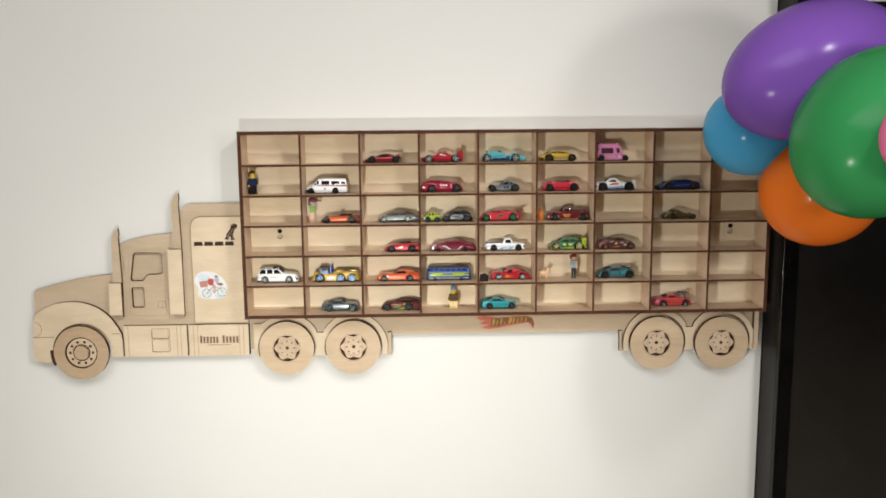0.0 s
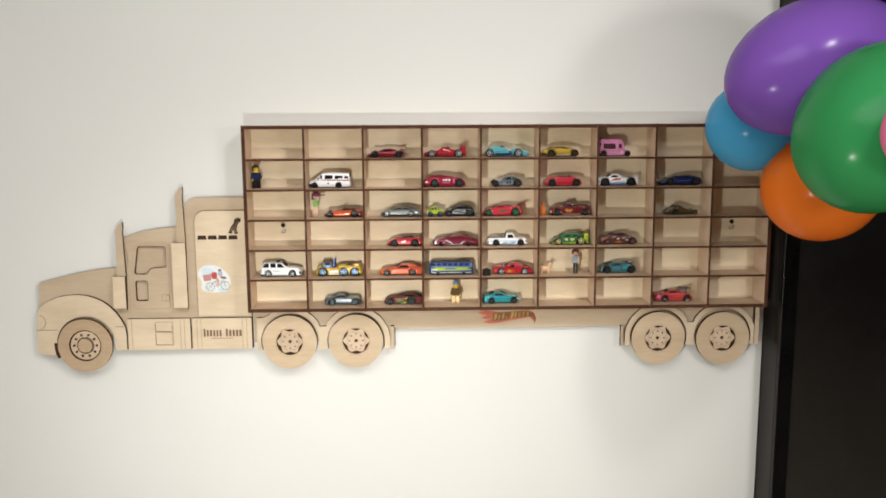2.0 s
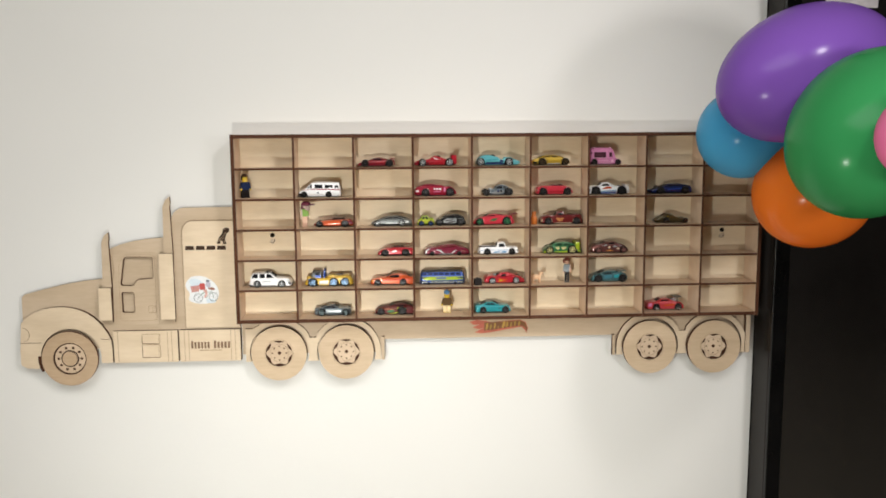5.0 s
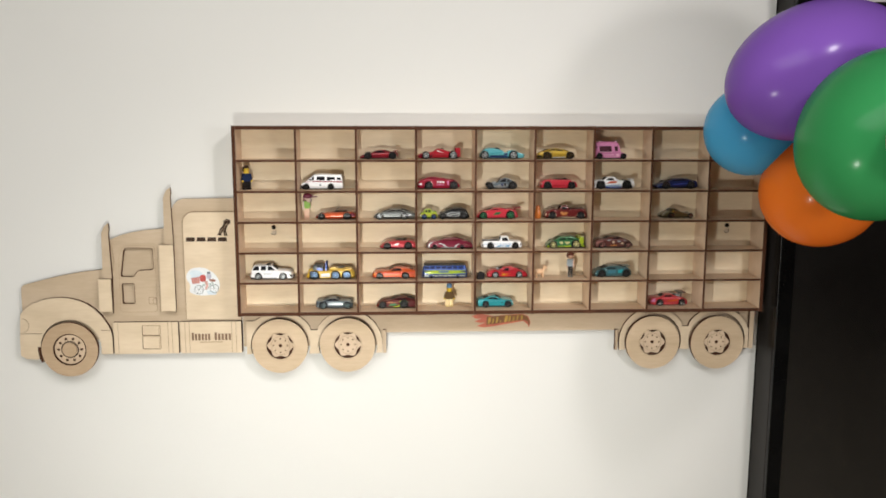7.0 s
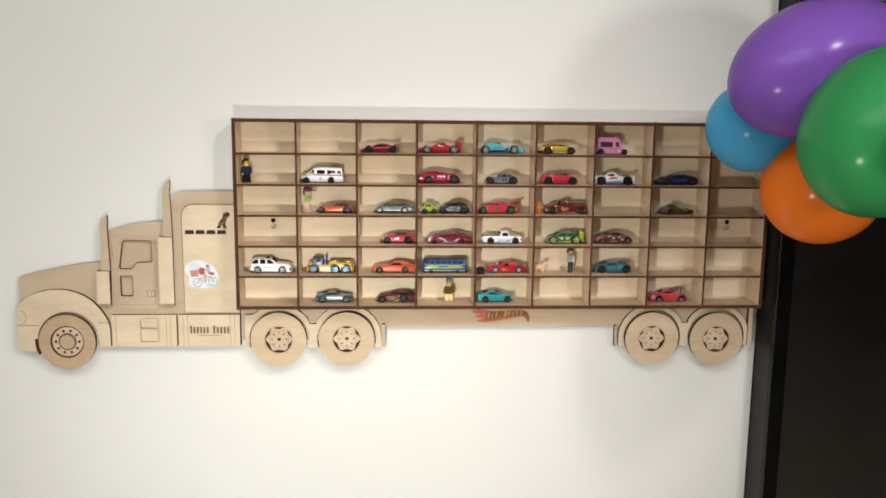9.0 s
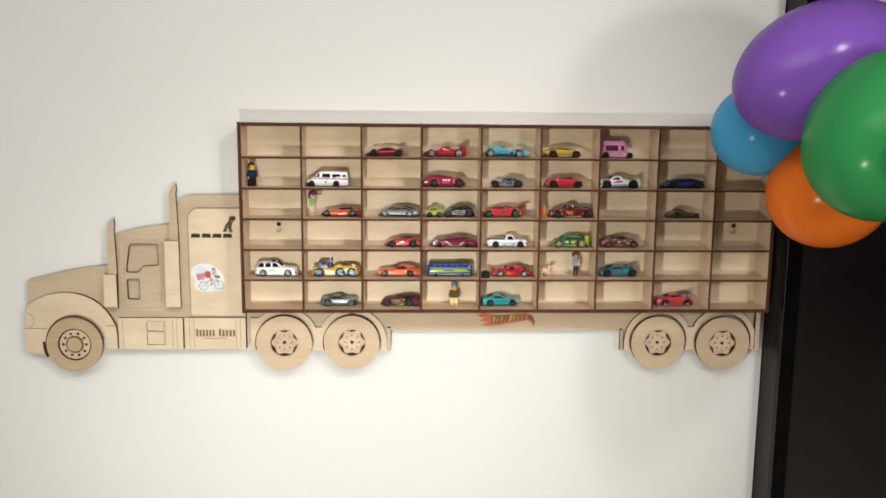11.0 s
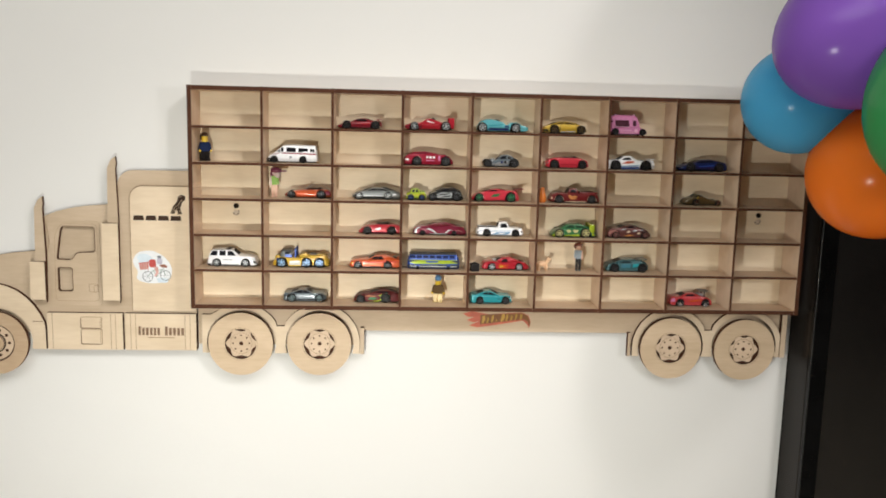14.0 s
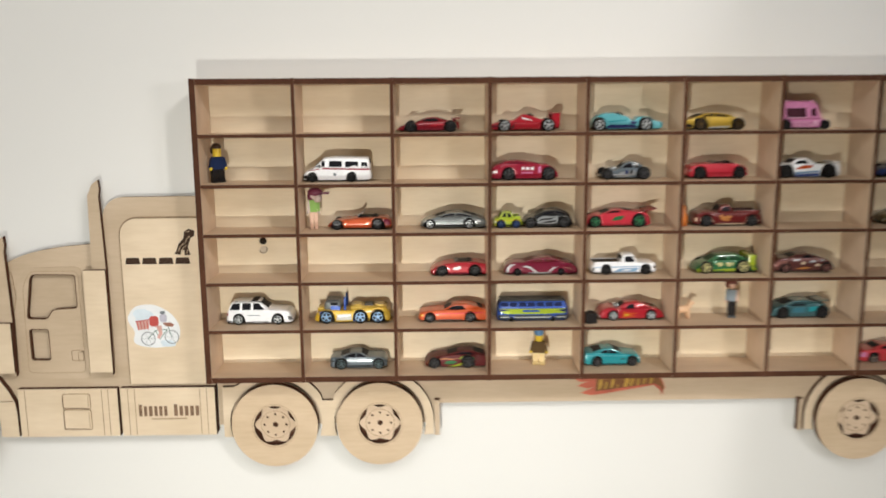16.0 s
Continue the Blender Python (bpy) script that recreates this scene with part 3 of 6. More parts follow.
P_MIST = paint("paint_light_grey_blue", (0.21, 0.25, 0.275))
ROOF_SLATE = plain("slate_grey_roof", (0.035, 0.042, 0.048), 0.5, var=0.15, spec=0.3)
RIM_BRONZE = plain("bronze_rim", (0.10, 0.060, 0.018), 0.35, 0.6)
RIM_ICE = plain("pale_blue_rim", (0.095, 0.175, 0.29), 0.32, 0.3)
P_GUN = paint("paint_gunmetal", (0.180, 0.196, 0.195), 0.5)
CREAM = plain("cream_print", (0.62, 0.48, 0.33), 0.45, var=0.15, scale=300.0)
P_AMBER = plain("orange_gold_print", (0.42, 0.16, 0.035), 0.45, var=0.3, scale=500.0)
GREEN_GLASS = plain("dark_green_window", (0.010, 0.040, 0.016), 0.42, var=0.1, spec=0.1)
TANK = plain("dull_silver_plastic", (0.36, 0.37, 0.36), 0.42, 0.2, var=0.15, scale=200.0)


def lerp_line(pts, u):
    if u <= pts[0][0]:
        return pts[0][1]
    for (a, ha), (b, hb) in zip(pts, pts[1:]):
        if u <= b:
            return ha + (hb - ha) * (u - a) / max(b - a, 1e-6)
    return pts[-1][1]


def eased(pts, x, reach):
    """The height of a line at x, with its corners rounded over reach."""
    return sum(lerp_line(pts, x + reach * k) for k in (-1.0, -0.5, 0.0, 0.5, 1.0)) / 5


wheel_cache = {}


def lathe(profile, n, mats=None):
    """Revolves (r, y) pairs round the y axis."""
    bm = bmesh.new()
    rings = []
    for r, y in profile:
        rings.append([bm.verts.new((r * math.cos(2 * math.pi * i / n), y, r * math.sin(2 * math.pi * i / n))) for i in range(n)])
    for a, b in zip(rings, rings[1:]):
        for i in range(n):
            j = (i + 1) % n
            bm.faces.new((a[i], a[j], b[j], b[i]))
    bm.faces.new(rings[0][::-1])
    bm.faces.new(rings[-1])
    return bm


def rim_mesh():
    """A five-spoke rim of unit radius, facing -y, with a dished lip standing just proud of the tyre."""
    bm = lathe([(0.16, -0.66), (0.20, -0.60), (0.22, -0.46)], 12)
    ring = 22
    for k in range(ring):
        a, b = 2 * math.pi * k / ring, 2 * math.pi * (k + 1) / ring
        add_quad_prism(bm, [(0.645 * math.cos(a), 0.645 * math.sin(a)), (0.73 * math.cos(a), 0.73 * math.sin(a)), (0.73 * math.cos(b), 0.73 * math.sin(b)), (0.645 * math.cos(b), 0.645 * math.sin(b))], -0.60, -0.47)
    for k in range(5):
        a = 2 * math.pi * k / 5 + 0.3
        c, s = math.cos(a), math.sin(a)
        add_quad_prism(bm, [(x * c - z * s, x * s + z * c) for x, z in ((0.14, -0.085), (0.67, -0.075), (0.67, 0.075), (0.14, 0.085))], -0.59, -0.47)
    return bm


def wheel_meshes(rim):
    if rim.name not in wheel_cache:
        tyre = mesh_of("wheel", lathe([(0.30, -0.40), (0.72, -0.42), (0.76, -0.54), (0.86, -0.56), (0.97, -0.46), (1.0, -0.30), (1.0, 0.30), (0.94, 0.5), (0.5, 0.5)], 24), RUBBER, True)
        wheel_cache[rim.name] = (tyre, mesh_of("rim", rim_mesh(), rim))
    return wheel_cache[rim.name]


def die_cast(label, row, xl, size, body, deck, roof, wheels, windows=(), marks=(), rim=None, glass=None, width=28.0, y=0.0375, cab=0.80, clear=2.0, category="toy car", trim=None, open_top=None, bed=None, screen=False, track=0.0):
    """A die-cast toy car side-on to the room. deck: the line over bonnet, doors and boot; roof: the line of the cabin;
    wheels: place and radius, set out by track; windows and marks: outlines on the near side. All in millimetres from the left end and the shelf."""
    mm = 0.001
    w = width / 2
    z0 = ROWS_Z[row] + (DARK if row == 6 else PLY) / 2 + 0.0001
    ob = thing("toy_car", label, category, "toy vehicles on the shelf", pose(xl, y, z0))
    ends = (deck[0][0], deck[-1][0])
    length = ends[1] - ends[0]

    def half_profile(x):
        """(y, z) from the sill out and up to the middle of the roof, at x."""
        e = min(1.0, abs(2 * (x - ends[0]) / length - 1))
        wu = w * (1 - 0.07 * e ** 4 - 0.20 * max(0.0, (e - 0.90) / 0.10) ** 2)
        hb = eased(deck, x, 1.1)
        hr = hb
        if roof and roof[0][0] <= x <= roof[-1][0]:
            hr = max(eased(roof, x, 0.9), hb)
        low = clear + 1.0 * max(0.0, (e - 0.85) / 0.15)
        sill = low
        for wx, wr in wheels:
            ra = wr * 1.10 + 0.25
            if abs(x - wx) < ra:
                sill = max(sill, wr + math.sqrt(ra * ra - (x - wx) ** 2))
        sill = min(sill, hb - 0.9)
        lift = hr - hb
        side = [(wu * 0.90, sill), (wu * 0.975, sill + 0.15), (wu, sill + (hb - sill) * 0.42), (wu * 0.99, sill + (hb - sill) * 0.70), (wu * 0.945, hb - 0.35)]
        if lift > 0.25:
            k = min(1.0, lift / 6.0)
            top = [(wu * (cab + 0.10), hb + min(0.25, lift * 0.2)), (wu * (cab + 0.02), hb + lift * 0.30), (wu * cab * (1 - 0.10 * k), hr - lift * 0.16), (wu * cab * (0.82 - 0.08 * k), hr - lift * 0.03), (wu * cab * 0.45, hr + 0.15), (0.0, hr + 0.3)]
        else:
            top = [(wu * 0.88, hb), (wu * 0.78, hb + 0.12), (wu * 0.62, hb + 0.3), (wu * 0.45, hb + 0.45), (wu * 0.25, hb + 0.55), (0.0, hb + 0.6)]
        return side + top

    def side_y(x, z):
        pts = half_profile(x)
        best = pts[0][0]
        for (ya, za), (yb, zb) in zip(pts, pts[1:]):
            if za <= z <= zb:
                best = ya + (yb - ya) * (z - za) / max(zb - za, 1e-6)
        return best if z <= pts[-1][1] else pts[-2][0]

    stops = sorted(set([ends[0] + length * k / 54 for k in range(55)] + [ends[0] + 0.4, ends[0] + 1.0, ends[1] - 1.0, ends[1] - 0.4]))
    bm = bmesh.new()
    rings = []
    for x in stops:
        prof = half_profile(x)
        rings.append([bm.verts.new((x * mm, yy * mm, zz * mm)) for yy, zz in [(-a, b) for a, b in prof] + [(a, b) for a, b in prof[-2::-1]]])
    for a, b in zip(rings, rings[1:]):
        n = len(a)
        for i in range(n):
            bm.faces.new((a[i], b[i], b[(i + 1) % n], a[(i + 1) % n]))
    bm.faces.new(rings[0])
    bm.faces.new(rings[-1][::-1])
    bmesh.ops.recalc_face_normals(bm, faces=bm.faces[:])
    for e in bm.edges:
        if len(e.link_faces) == 2 and e.calc_face_angle() > 0.62:
            e.smooth = False
    part("body", bm, body, ob, smooth=True)

    def lay_on(name, outline, mat, lift, deep):
        """A thin sheet cut to an outline and laid on the side of the body; one on each side."""
        for side in (-1, 1):
            pm = bmesh.new()
            pts = []
            for (xa, za), (xb, zb) in zip(outline, outline[1:] + outline[:1]):
                n = max(1, int(math.hypot(xb - xa, zb - za) / 2.5))
                pts += [(xa + (xb - xa) * k / n, za + (zb - za) * k / n) for k in range(n)]
            vs = [pm.verts.new((px, 0, pz)) for px, pz in pts]
            bmesh.ops.triangle_fill(pm, use_beauty=True, use_dissolve=False, edges=[pm.edges.new((vs[i], vs[(i + 1) % len(vs)])) for i in range(len(vs))])
            bmesh.ops.subdivide_edges(pm, edges=pm.edges[:], cuts=1, use_grid_fill=True)
            ext = bmesh.ops.extrude_face_region(pm, geom=pm.faces[:])
            inner = set(v for v in ext["geom"] if isinstance(v, bmesh.types.BMVert))
            for v in pm.verts:
                near = side_y(v.co.x, v.co.z) + (lift - deep if v in inner else lift)
                v.co = Vector((v.co.x * mm, side * near * mm, v.co.z * mm))
            part(name, pm, mat, ob)

    for outline in windows:
        lay_on("side_window", outline, glass or GLASS, 0.22, 0.5)
    for k, (mat, outline) in enumerate(marks):
        lay_on("side_marking", outline, mat, 0.20 + 0.05 * (k % 4), 0.45)
    if roof:
        for name, (xa, _), (xb, _) in (("windscreen", roof[0], roof[1]), ("rear_window", roof[-2], roof[-1])):
            pm = bmesh.new()
            rows_v = []
            for i in range(5):
                x = xa + (xb - xa) * (0.14 + 0.72 * i / 4)
                prof = half_profile(x)
                hr, wide = prof[-1][1], prof[-3][0] * 0.92
                rows_v.append([pm.verts.new((x * mm, wide * k * mm, (hr + 0.28 - 0.22 * abs(k)) * mm)) for k in (-1, -0.5, 0, 0.5, 1)])
            for ra, rb in zip(rows_v, rows_v[1:]):
                for i in range(4):
                    pm.faces.new((ra[i], ra[i + 1], rb[i + 1], rb[i]))
            ext = bmesh.ops.extrude_face_region(pm, geom=pm.faces[:])
            for v in ext["geom"]:
                if isinstance(v, bmesh.types.BMVert):
                    v.co.z -= 0.0006
            part(name, pm, glass or GLASS, ob)
    if open_top:
        # an open cockpit: dark tub, two seats and a low raked windscreen
        ca, cb = open_top
        hb = eased(deck, (ca + cb) / 2, 1.1)
        part("cockpit", box(ca * mm, cb * mm, -w * 0.68 * mm, w * 0.68 * mm, (hb - 1.2) * mm, (hb + 0.95) * mm, 0.0004), CHASSIS, ob)
        for sy in (-0.33, 0.33):
            part("seat", box((cb - 5.5) * mm, (cb - 2.0) * mm, (sy - 0.22) * w * mm, (sy + 0.22) * w * mm, hb * mm, (hb + 2.2) * mm, 0.0009), CHASSIS, ob)
        rise = 7.0 if screen else 2.2
        pm = bmesh.new()
        q = [pm.verts.new((a * mm, b * w * mm, c * mm)) for a, b, c in ((ca - 1, -0.72, hb + 0.5), (ca - 1, 0.72, hb + 0.5), (ca + rise, 0.58, hb + rise), (ca + rise, -0.58, hb + rise))]
        pm.faces.new(q)
        ext = bmesh.ops.extrude_face_region(pm, geom=pm.faces[:])
        for v in ext["geom"]:
            if isinstance(v, bmesh.types.BMVert):
                v.co.x += 0.0007
        part("windscreen", pm, CLEAR, ob)
    if bed:
        ba, bb = bed
        hz = eased(deck, (ba + bb) / 2, 1.1)
        part("load_bed", box(ba * mm, bb * mm, -w * 0.74 * mm, w * 0.74 * mm, (hz - 1.0) * mm, (hz + 0.9) * mm, 0.0003), CHASSIS, ob)
        for side in (-1, 1):
            part("bed_side", box(ba * mm, bb * mm, (side * w * 0.84 - 1.0) * mm, (side * w * 0.84 + 1.0) * mm, (hz - 1.0) * mm, (hz + 1.6) * mm, 0.0006), body, ob)
    part("chassis", box((ends[0] + length * 0.05) * mm, (ends[1] - length * 0.05) * mm, -w * 0.72 * mm, w * 0.72 * mm, 0.0012, 0.0058, 0.0006), CHASSIS, ob)
    tyre, rimm = wheel_meshes(rim or RIM_DARK)
    for wx, wr in wheels:
        for side in (-1, 1):
            wh = new("wheel", tyre)
            wh.parent = ob
            wh.matrix_basis = pose(wx * mm, side * (w - 2.0 + track) * mm, wr * mm, 0, 0, 0 if side < 0 else 180) @ Matrix.Diagonal((wr * mm, 0.0046, wr * mm, 1))
            ri = new("rim", rimm)
            ri.parent = wh
    if trim:
        for name, xa, xb in (("front_bumper", ends[0] - 0.3, ends[0] + 2.6), ("rear_bumper", ends[1] - 2.6, ends[1] + 0.3)):
            part(name, box(xa * mm, xb * mm, -w * 0.80 * mm, w * 0.80 * mm, (clear + 0.8) * mm, (clear + 2.6) * mm, 0.0007), trim, ob)
    return ob


def spoiler(ob, x0, x1, z, wide, mat, legs, thick=0.0011, lean=0.0):
    """A rear wing on two struts that stand on the body; x and z in metres from the car's left end and the shelf."""
    pm = box(x0, x1, -wide / 2, wide / 2, z, z + thick, 0.0004)
    for v in pm.verts:
        v.co.z += lean * (v.co.x - x0)
    part("spoiler", pm, mat, ob)
    for side in (-1, 1):
        part("spoiler_strut", box(legs[0], legs[0] + 0.0018, side * wide * 0.33 - 0.0006, side * wide * 0.33 + 0.0006, legs[1], z + 0.0006 + lean * max(0.0, legs[0] - x0)), mat, ob)


# ---- the vehicles, shelf by shelf
wedge = die_cast("low dark red die-cast sports car with black wheels", 1, 0.2038, 65.7, P_DARKRED, [(0, 2.8), (3.3, 5.7), (14.8, 9.4), (31.1, 10.6), (49.2, 11.4), (60.7, 12.6), (65.6, 9.4)], [(19.7, 9.8), (31.1, 15), (41, 15.7), (54.1, 11.8)], [(14.7, 6), (56.6, 6.1)],
         windows=[[(25.4, 11), (31.1, 13.9), (39.3, 14.6), (45.9, 12.3), (39.3, 11)]],
         marks=[(P_RED, [(29.5, 7.7), (45.9, 9), (52.5, 7.7), (39.4, 6.1)]), (P_MAROON, [(23, 2), (49.2, 2), (49.2, 3.7), (23, 3.7)])], rim=RIM_DARK)
racer_car = die_cast("red toy racing car with a tall rear wing and chrome wheels", 1, 0.3033, 72.0, P_RED, [(-0.1, 6.8), (5.7, 9.2), (17.6, 10.6), (25.8, 12.2), (30.4, 15.9), (34.3, 18), (42.9, 16.1), (51.2, 13.1), (63.2, 10.4), (70.2, 8.4), (71.9, 5.7)], [], [(14, 6.3), (60.4, 6.8)],
         marks=[(P_BLACK, [(20.8, 3.3), (25.5, 9.6), (29.6, 9.0), (31.4, 3.3)]), (P_WHITE, [(32.2, 15.2), (36.6, 13.6), (45.3, 11.2), (38.5, 11.8), (33.2, 13.0)]), (P_MAROON, [(-0.1, 5.5), (7.4, 7.4), (7.4, 4.5), (-0, 3.7)])], rim=RIM_WHITE, open_top=(38, 45), width=20.0, track=3.2)
die_cast("pale cyan toy hot rod with an open engine and white wheels", 1, 0.4102, 76.0, P_CYAN, [(-0.1, 7.7), (2.4, 13.0), (8.3, 17), (14.6, 18.6), (22.9, 18.4), (31.2, 16.4), (38.6, 14.4), (40.7, 11.0), (46.2, 10.7), (48.3, 14.6), (60.4, 14.4), (65.4, 11.0), (75.7, 8.0)], [], [(7.5, 6.6), (56.7, 6.8)],
         marks=[(P_NAVY, [(14.1, 2.6), (18.2, 6.4), (44.8, 6.4), (48.1, 3.8), (46.6, 2.6)]), (P_TURQ, [(16.8, 10.0), (37, 11.8), (37.1, 10.6), (18.5, 8.8)]), (P_NAVY, [(40.6, 7.0), (40.8, 10.0), (46.6, 9.8), (47.0, 7.0)])], rim=RIM_WHITE, open_top=(24, 33), width=22.0, track=2.4)
die_cast("metallic gold die-cast coupe with dark wheels", 1, 0.5071, 66.4, P_GOLD, [(-0.2, 7), (3.5, 11.0), (13.6, 13.4), (26.3, 13.9), (51.6, 13.4), (61.7, 11.4), (66.2, 5.8)], [(9.6, 12.8), (21.2, 17.2), (34.6, 18.4), (46.4, 16.7), (57.5, 12.6)], [(17.3, 6.4), (57.8, 6.4)],
         windows=[[(17.5, 13.6), (24.4, 16.3), (31.3, 16.9), (31.4, 13.7)], [(33.0, 13.7), (32.9, 16.9), (42.1, 16.0), (48.2, 13.6)]],
         # the pale strip along the sill is a highlight drawn as a marking
         marks=[(P_YELLOW, [(27.1, 9.8), (49.6, 9.6), (49.3, 7.9), (28.1, 7.9)]), (RIM_WHITE, [(26.8, 3.4), (48.3, 4.2), (48.3, 2.9), (26.8, 2.2)]), (CHASSIS, [(-0.1, 3.6), (0.8, 6.2), (5.0, 6.6), (9.0, 4.8), (8.3, 2.5)]), (RIM_BRONZE, [(25.2, 5.0), (25.2, 12.6), (26.0, 12.6), (26.0, 5.0)]), (RIM_BRONZE, [(50.2, 5.0), (49.4, 12.4), (50.2, 12.4), (51.0, 5.0)])], rim=RIM_BRONZE, cab=0.88)
minibus = die_cast("white toy minibus with a red stripe and dark windows", 2, 0.1036, 72.1, P_WHITE, [(0.1, 6.1), (2.6, 10.2), (8.3, 13.1), (18.2, 15.6), (70.6, 15.2), (72.2, 7)], [(10, 13.5), (22.4, 25.4), (33, 26.6), (69.6, 25.6), (71.6, 16.8)], [(9.8, 4.9), (51.6, 5.0)],
         windows=[[(13.3, 16.3), (17.4, 21.2), (18.7, 21.2), (18.7, 16.3)], [(20, 16.3), (20.1, 22), (23.6, 22.3), (23.6, 16.3)], [(28, 16.1), (28.1, 22.3), (41.5, 21.9), (41.5, 15.8)], [(45.2, 15.7), (45.2, 21.7), (58.7, 21.1), (58.7, 15.2)], [(62, 15), (62, 20.7), (68.1, 20.3), (68.9, 14.8)]],
         marks=[(P_CRIMSON, [(20.6, 13.4), (71.4, 12.2), (71.4, 13.9), (20.6, 14.7)]), (P_CRIMSON, [(5.9, 12.2), (18.2, 14.2), (18.2, 13.4), (5.9, 11.5)]), (P_GREYBLUE, [(32.4, 6.6), (35.3, 6.6), (35.3, 9.4), (32.4, 9.4)]), (CHASSIS, [(0, 1.2), (0.1, 6.6), (8.3, 8.6), (15.6, 5.3), (16.4, 1.2)])], rim=RIM_DARK, width=27.0, cab=0.95, category="toy van")
die_cast("crimson die-cast race car with white side lettering", 2, 0.3029, 72.4, P_CRIMSON, [(-0.1, 10.9), (4.8, 15.9), (14.8, 18.2), (48, 17.1), (61.3, 16.4), (68, 12.8), (72.3, 7)], [(8.1, 17), (18, 20.6), (29.7, 21.2), (43, 19.1), (54.7, 16.3)], [(19.1, 6.6), (61.6, 7)],
         windows=[[(15.6, 17.5), (20.5, 19.8), (31.3, 20.2), (42.2, 17.7)]],
         marks=[(P_WHITE, [(33.1, 11.3), (35.6, 11.3), (35.6, 14.3), (33.1, 14.3)]), (P_WHITE, [(37.3, 11.1), (40.6, 11.1), (40.6, 14.1), (37.2, 14.1)]), (P_WHITE, [(42.3, 11), (45.6, 11), (45.5, 14), (42.2, 14)]), (P_PINK, [(32.3, 7.5), (44.8, 7.5), (44.8, 8.7), (32.3, 8.7)]), (P_WHITE, [(1.6, 7.5), (1.6, 10.1), (6.5, 10.8), (7.4, 8.2)]), (P_PINK, [(50.6, 7.9), (53.1, 7.9), (53, 14.8), (50.5, 14.8)]), (P_MAROON, [(55.6, 10.1), (58.8, 15.3), (66.4, 12.9), (70.7, 6.2), (69, 3.7)])], rim=RIM_GREY, glass=P_MAROON)
rat_rod = die_cast("grey-blue toy hot rod with a high rounded cabin", 2, 0.4214, 53.7, P_GREYBLUE, [(-0.1, 4.2), (8.2, 8.3), (18.2, 11), (24, 12.6), (42.4, 12.9), (50.1, 9.9), (53.6, 4.2)], [(18.2, 11.3), (25.5, 17.5), (33, 19.3), (40.6, 17.2), (50.1, 9.9)], [(5.9, 5.8), (45.3, 6.8)],
         windows=[[(22.3, 12.3), (27.0, 16.3), (33.1, 17.5), (33.4, 12.3)]],
         marks=[(P_SILVER, [(15.9, 2.5), (19.1, 7.5), (35, 9.9), (37.6, 5), (25.9, 2.5)]), (P_NAVY, [(25, 5.8), (28.4, 5.8), (28.3, 9.4), (24.9, 9.4)]), (P_BLACK, [(30, 6.2), (33.4, 6.2), (33.3, 9.9), (29.9, 9.9)]), (P_BLACK, [(35.4, 12.3), (35.2, 16.9), (38.6, 16.6), (41.4, 12.3)]), (P_BLACK, [(37.0, 8.6), (40.0, 11.7), (47.5, 11.3), (51.5, 8.4), (47.0, 10), (41.0, 9.7)])], rim=RIM_GREY, width=24.0, cab=0.78, track=1.6)
die_cast("bright red toy convertible with its top down", 2, 0.5147, 64.3, P_BRIGHT, [(-0.3, 8.7), (2.1, 13.3), (12.1, 15.8), (27.3, 16.2), (50.1, 15.9), (60.4, 12.5), (64, 6.3)], [], [(11.8, 6.3), (54.1, 6.3)],
         marks=[(P_RED, [(19.2, 7.1), (46.2, 7.1), (46.3, 5.4), (19.2, 5.4)]), (P_SILVER, [(0.6, 7.9), (2.7, 7.9), (2.6, 10.4), (0.5, 10.4)]), (P_DARKRED, [(56.3, 9.6), (61.3, 11.3), (63.2, 5.4), (60.8, 3.8)])], rim=RIM_DARK, open_top=(26, 48))
stripe_pickup = die_cast("white toy racing pickup with blue and orange stripes", 2, 0.6037, 75.9, P_WHITE, [(-0.3, 6.7), (1.2, 12.1), (11.2, 15), (23.1, 15), (48.7, 14.7), (64.1, 13.4), (71.7, 15.1), (74.3, 13.4), (75.4, 8.4)], [(18.9, 14.5), (28, 20.4), (39, 21.1), (47.8, 15.1)], [(15.3, 7.3), (61.3, 7.5)],
         windows=[[(24, 15), (28.9, 18.4), (36.5, 19.1), (39.3, 15.1)]],
         marks=[(P_ORANGE, [(24.2, 9.5), (33.4, 13.7), (42.8, 13.4), (42.9, 10.9), (31.9, 9.7)]), (PALE_BLUE, [(23.5, 6.3), (50.7, 8), (50.8, 6.3), (24.5, 4.2)]), (P_BLUE, [(24.6, 1.3), (24.5, 3.9), (50.8, 5), (51, 1.3)]), (P_GREYBLUE, [(-0.2, 5), (1.3, 9.2), (5.5, 10), (4.9, 4.2)])], rim=RIM_DARK, category="toy truck")
die_cast("dark navy low die-cast supercar in the shade of a cell", 2, 0.7164, 74.8, P_NAVY, [(-0.3, 5.9), (10.6, 10.1), (31.8, 13.4), (57.5, 15.1), (69.5, 14.3), (74.2, 8.4)], [(14.8, 10.9), (33.3, 17.3), (48.7, 18), (67, 14.3)], [(17.2, 6.6), (61, 6.6)],
         windows=[[(25, 12.9), (34.2, 16.1), (47.9, 16.6), (55.8, 14.6)]],
         marks=[(RIM_WHITE, [(20.2, 4.6), (22.4, 4.9), (22.2, 6.6), (20.4, 6.2)]), (CHASSIS, [(25, 1.8), (52, 1.8), (52, 3.8), (25, 3.8)]), (P_BLUE, [(28.7, 8.4), (57.7, 10.9), (57.8, 9.2), (30.5, 6.7)])], rim=RIM_GREY)
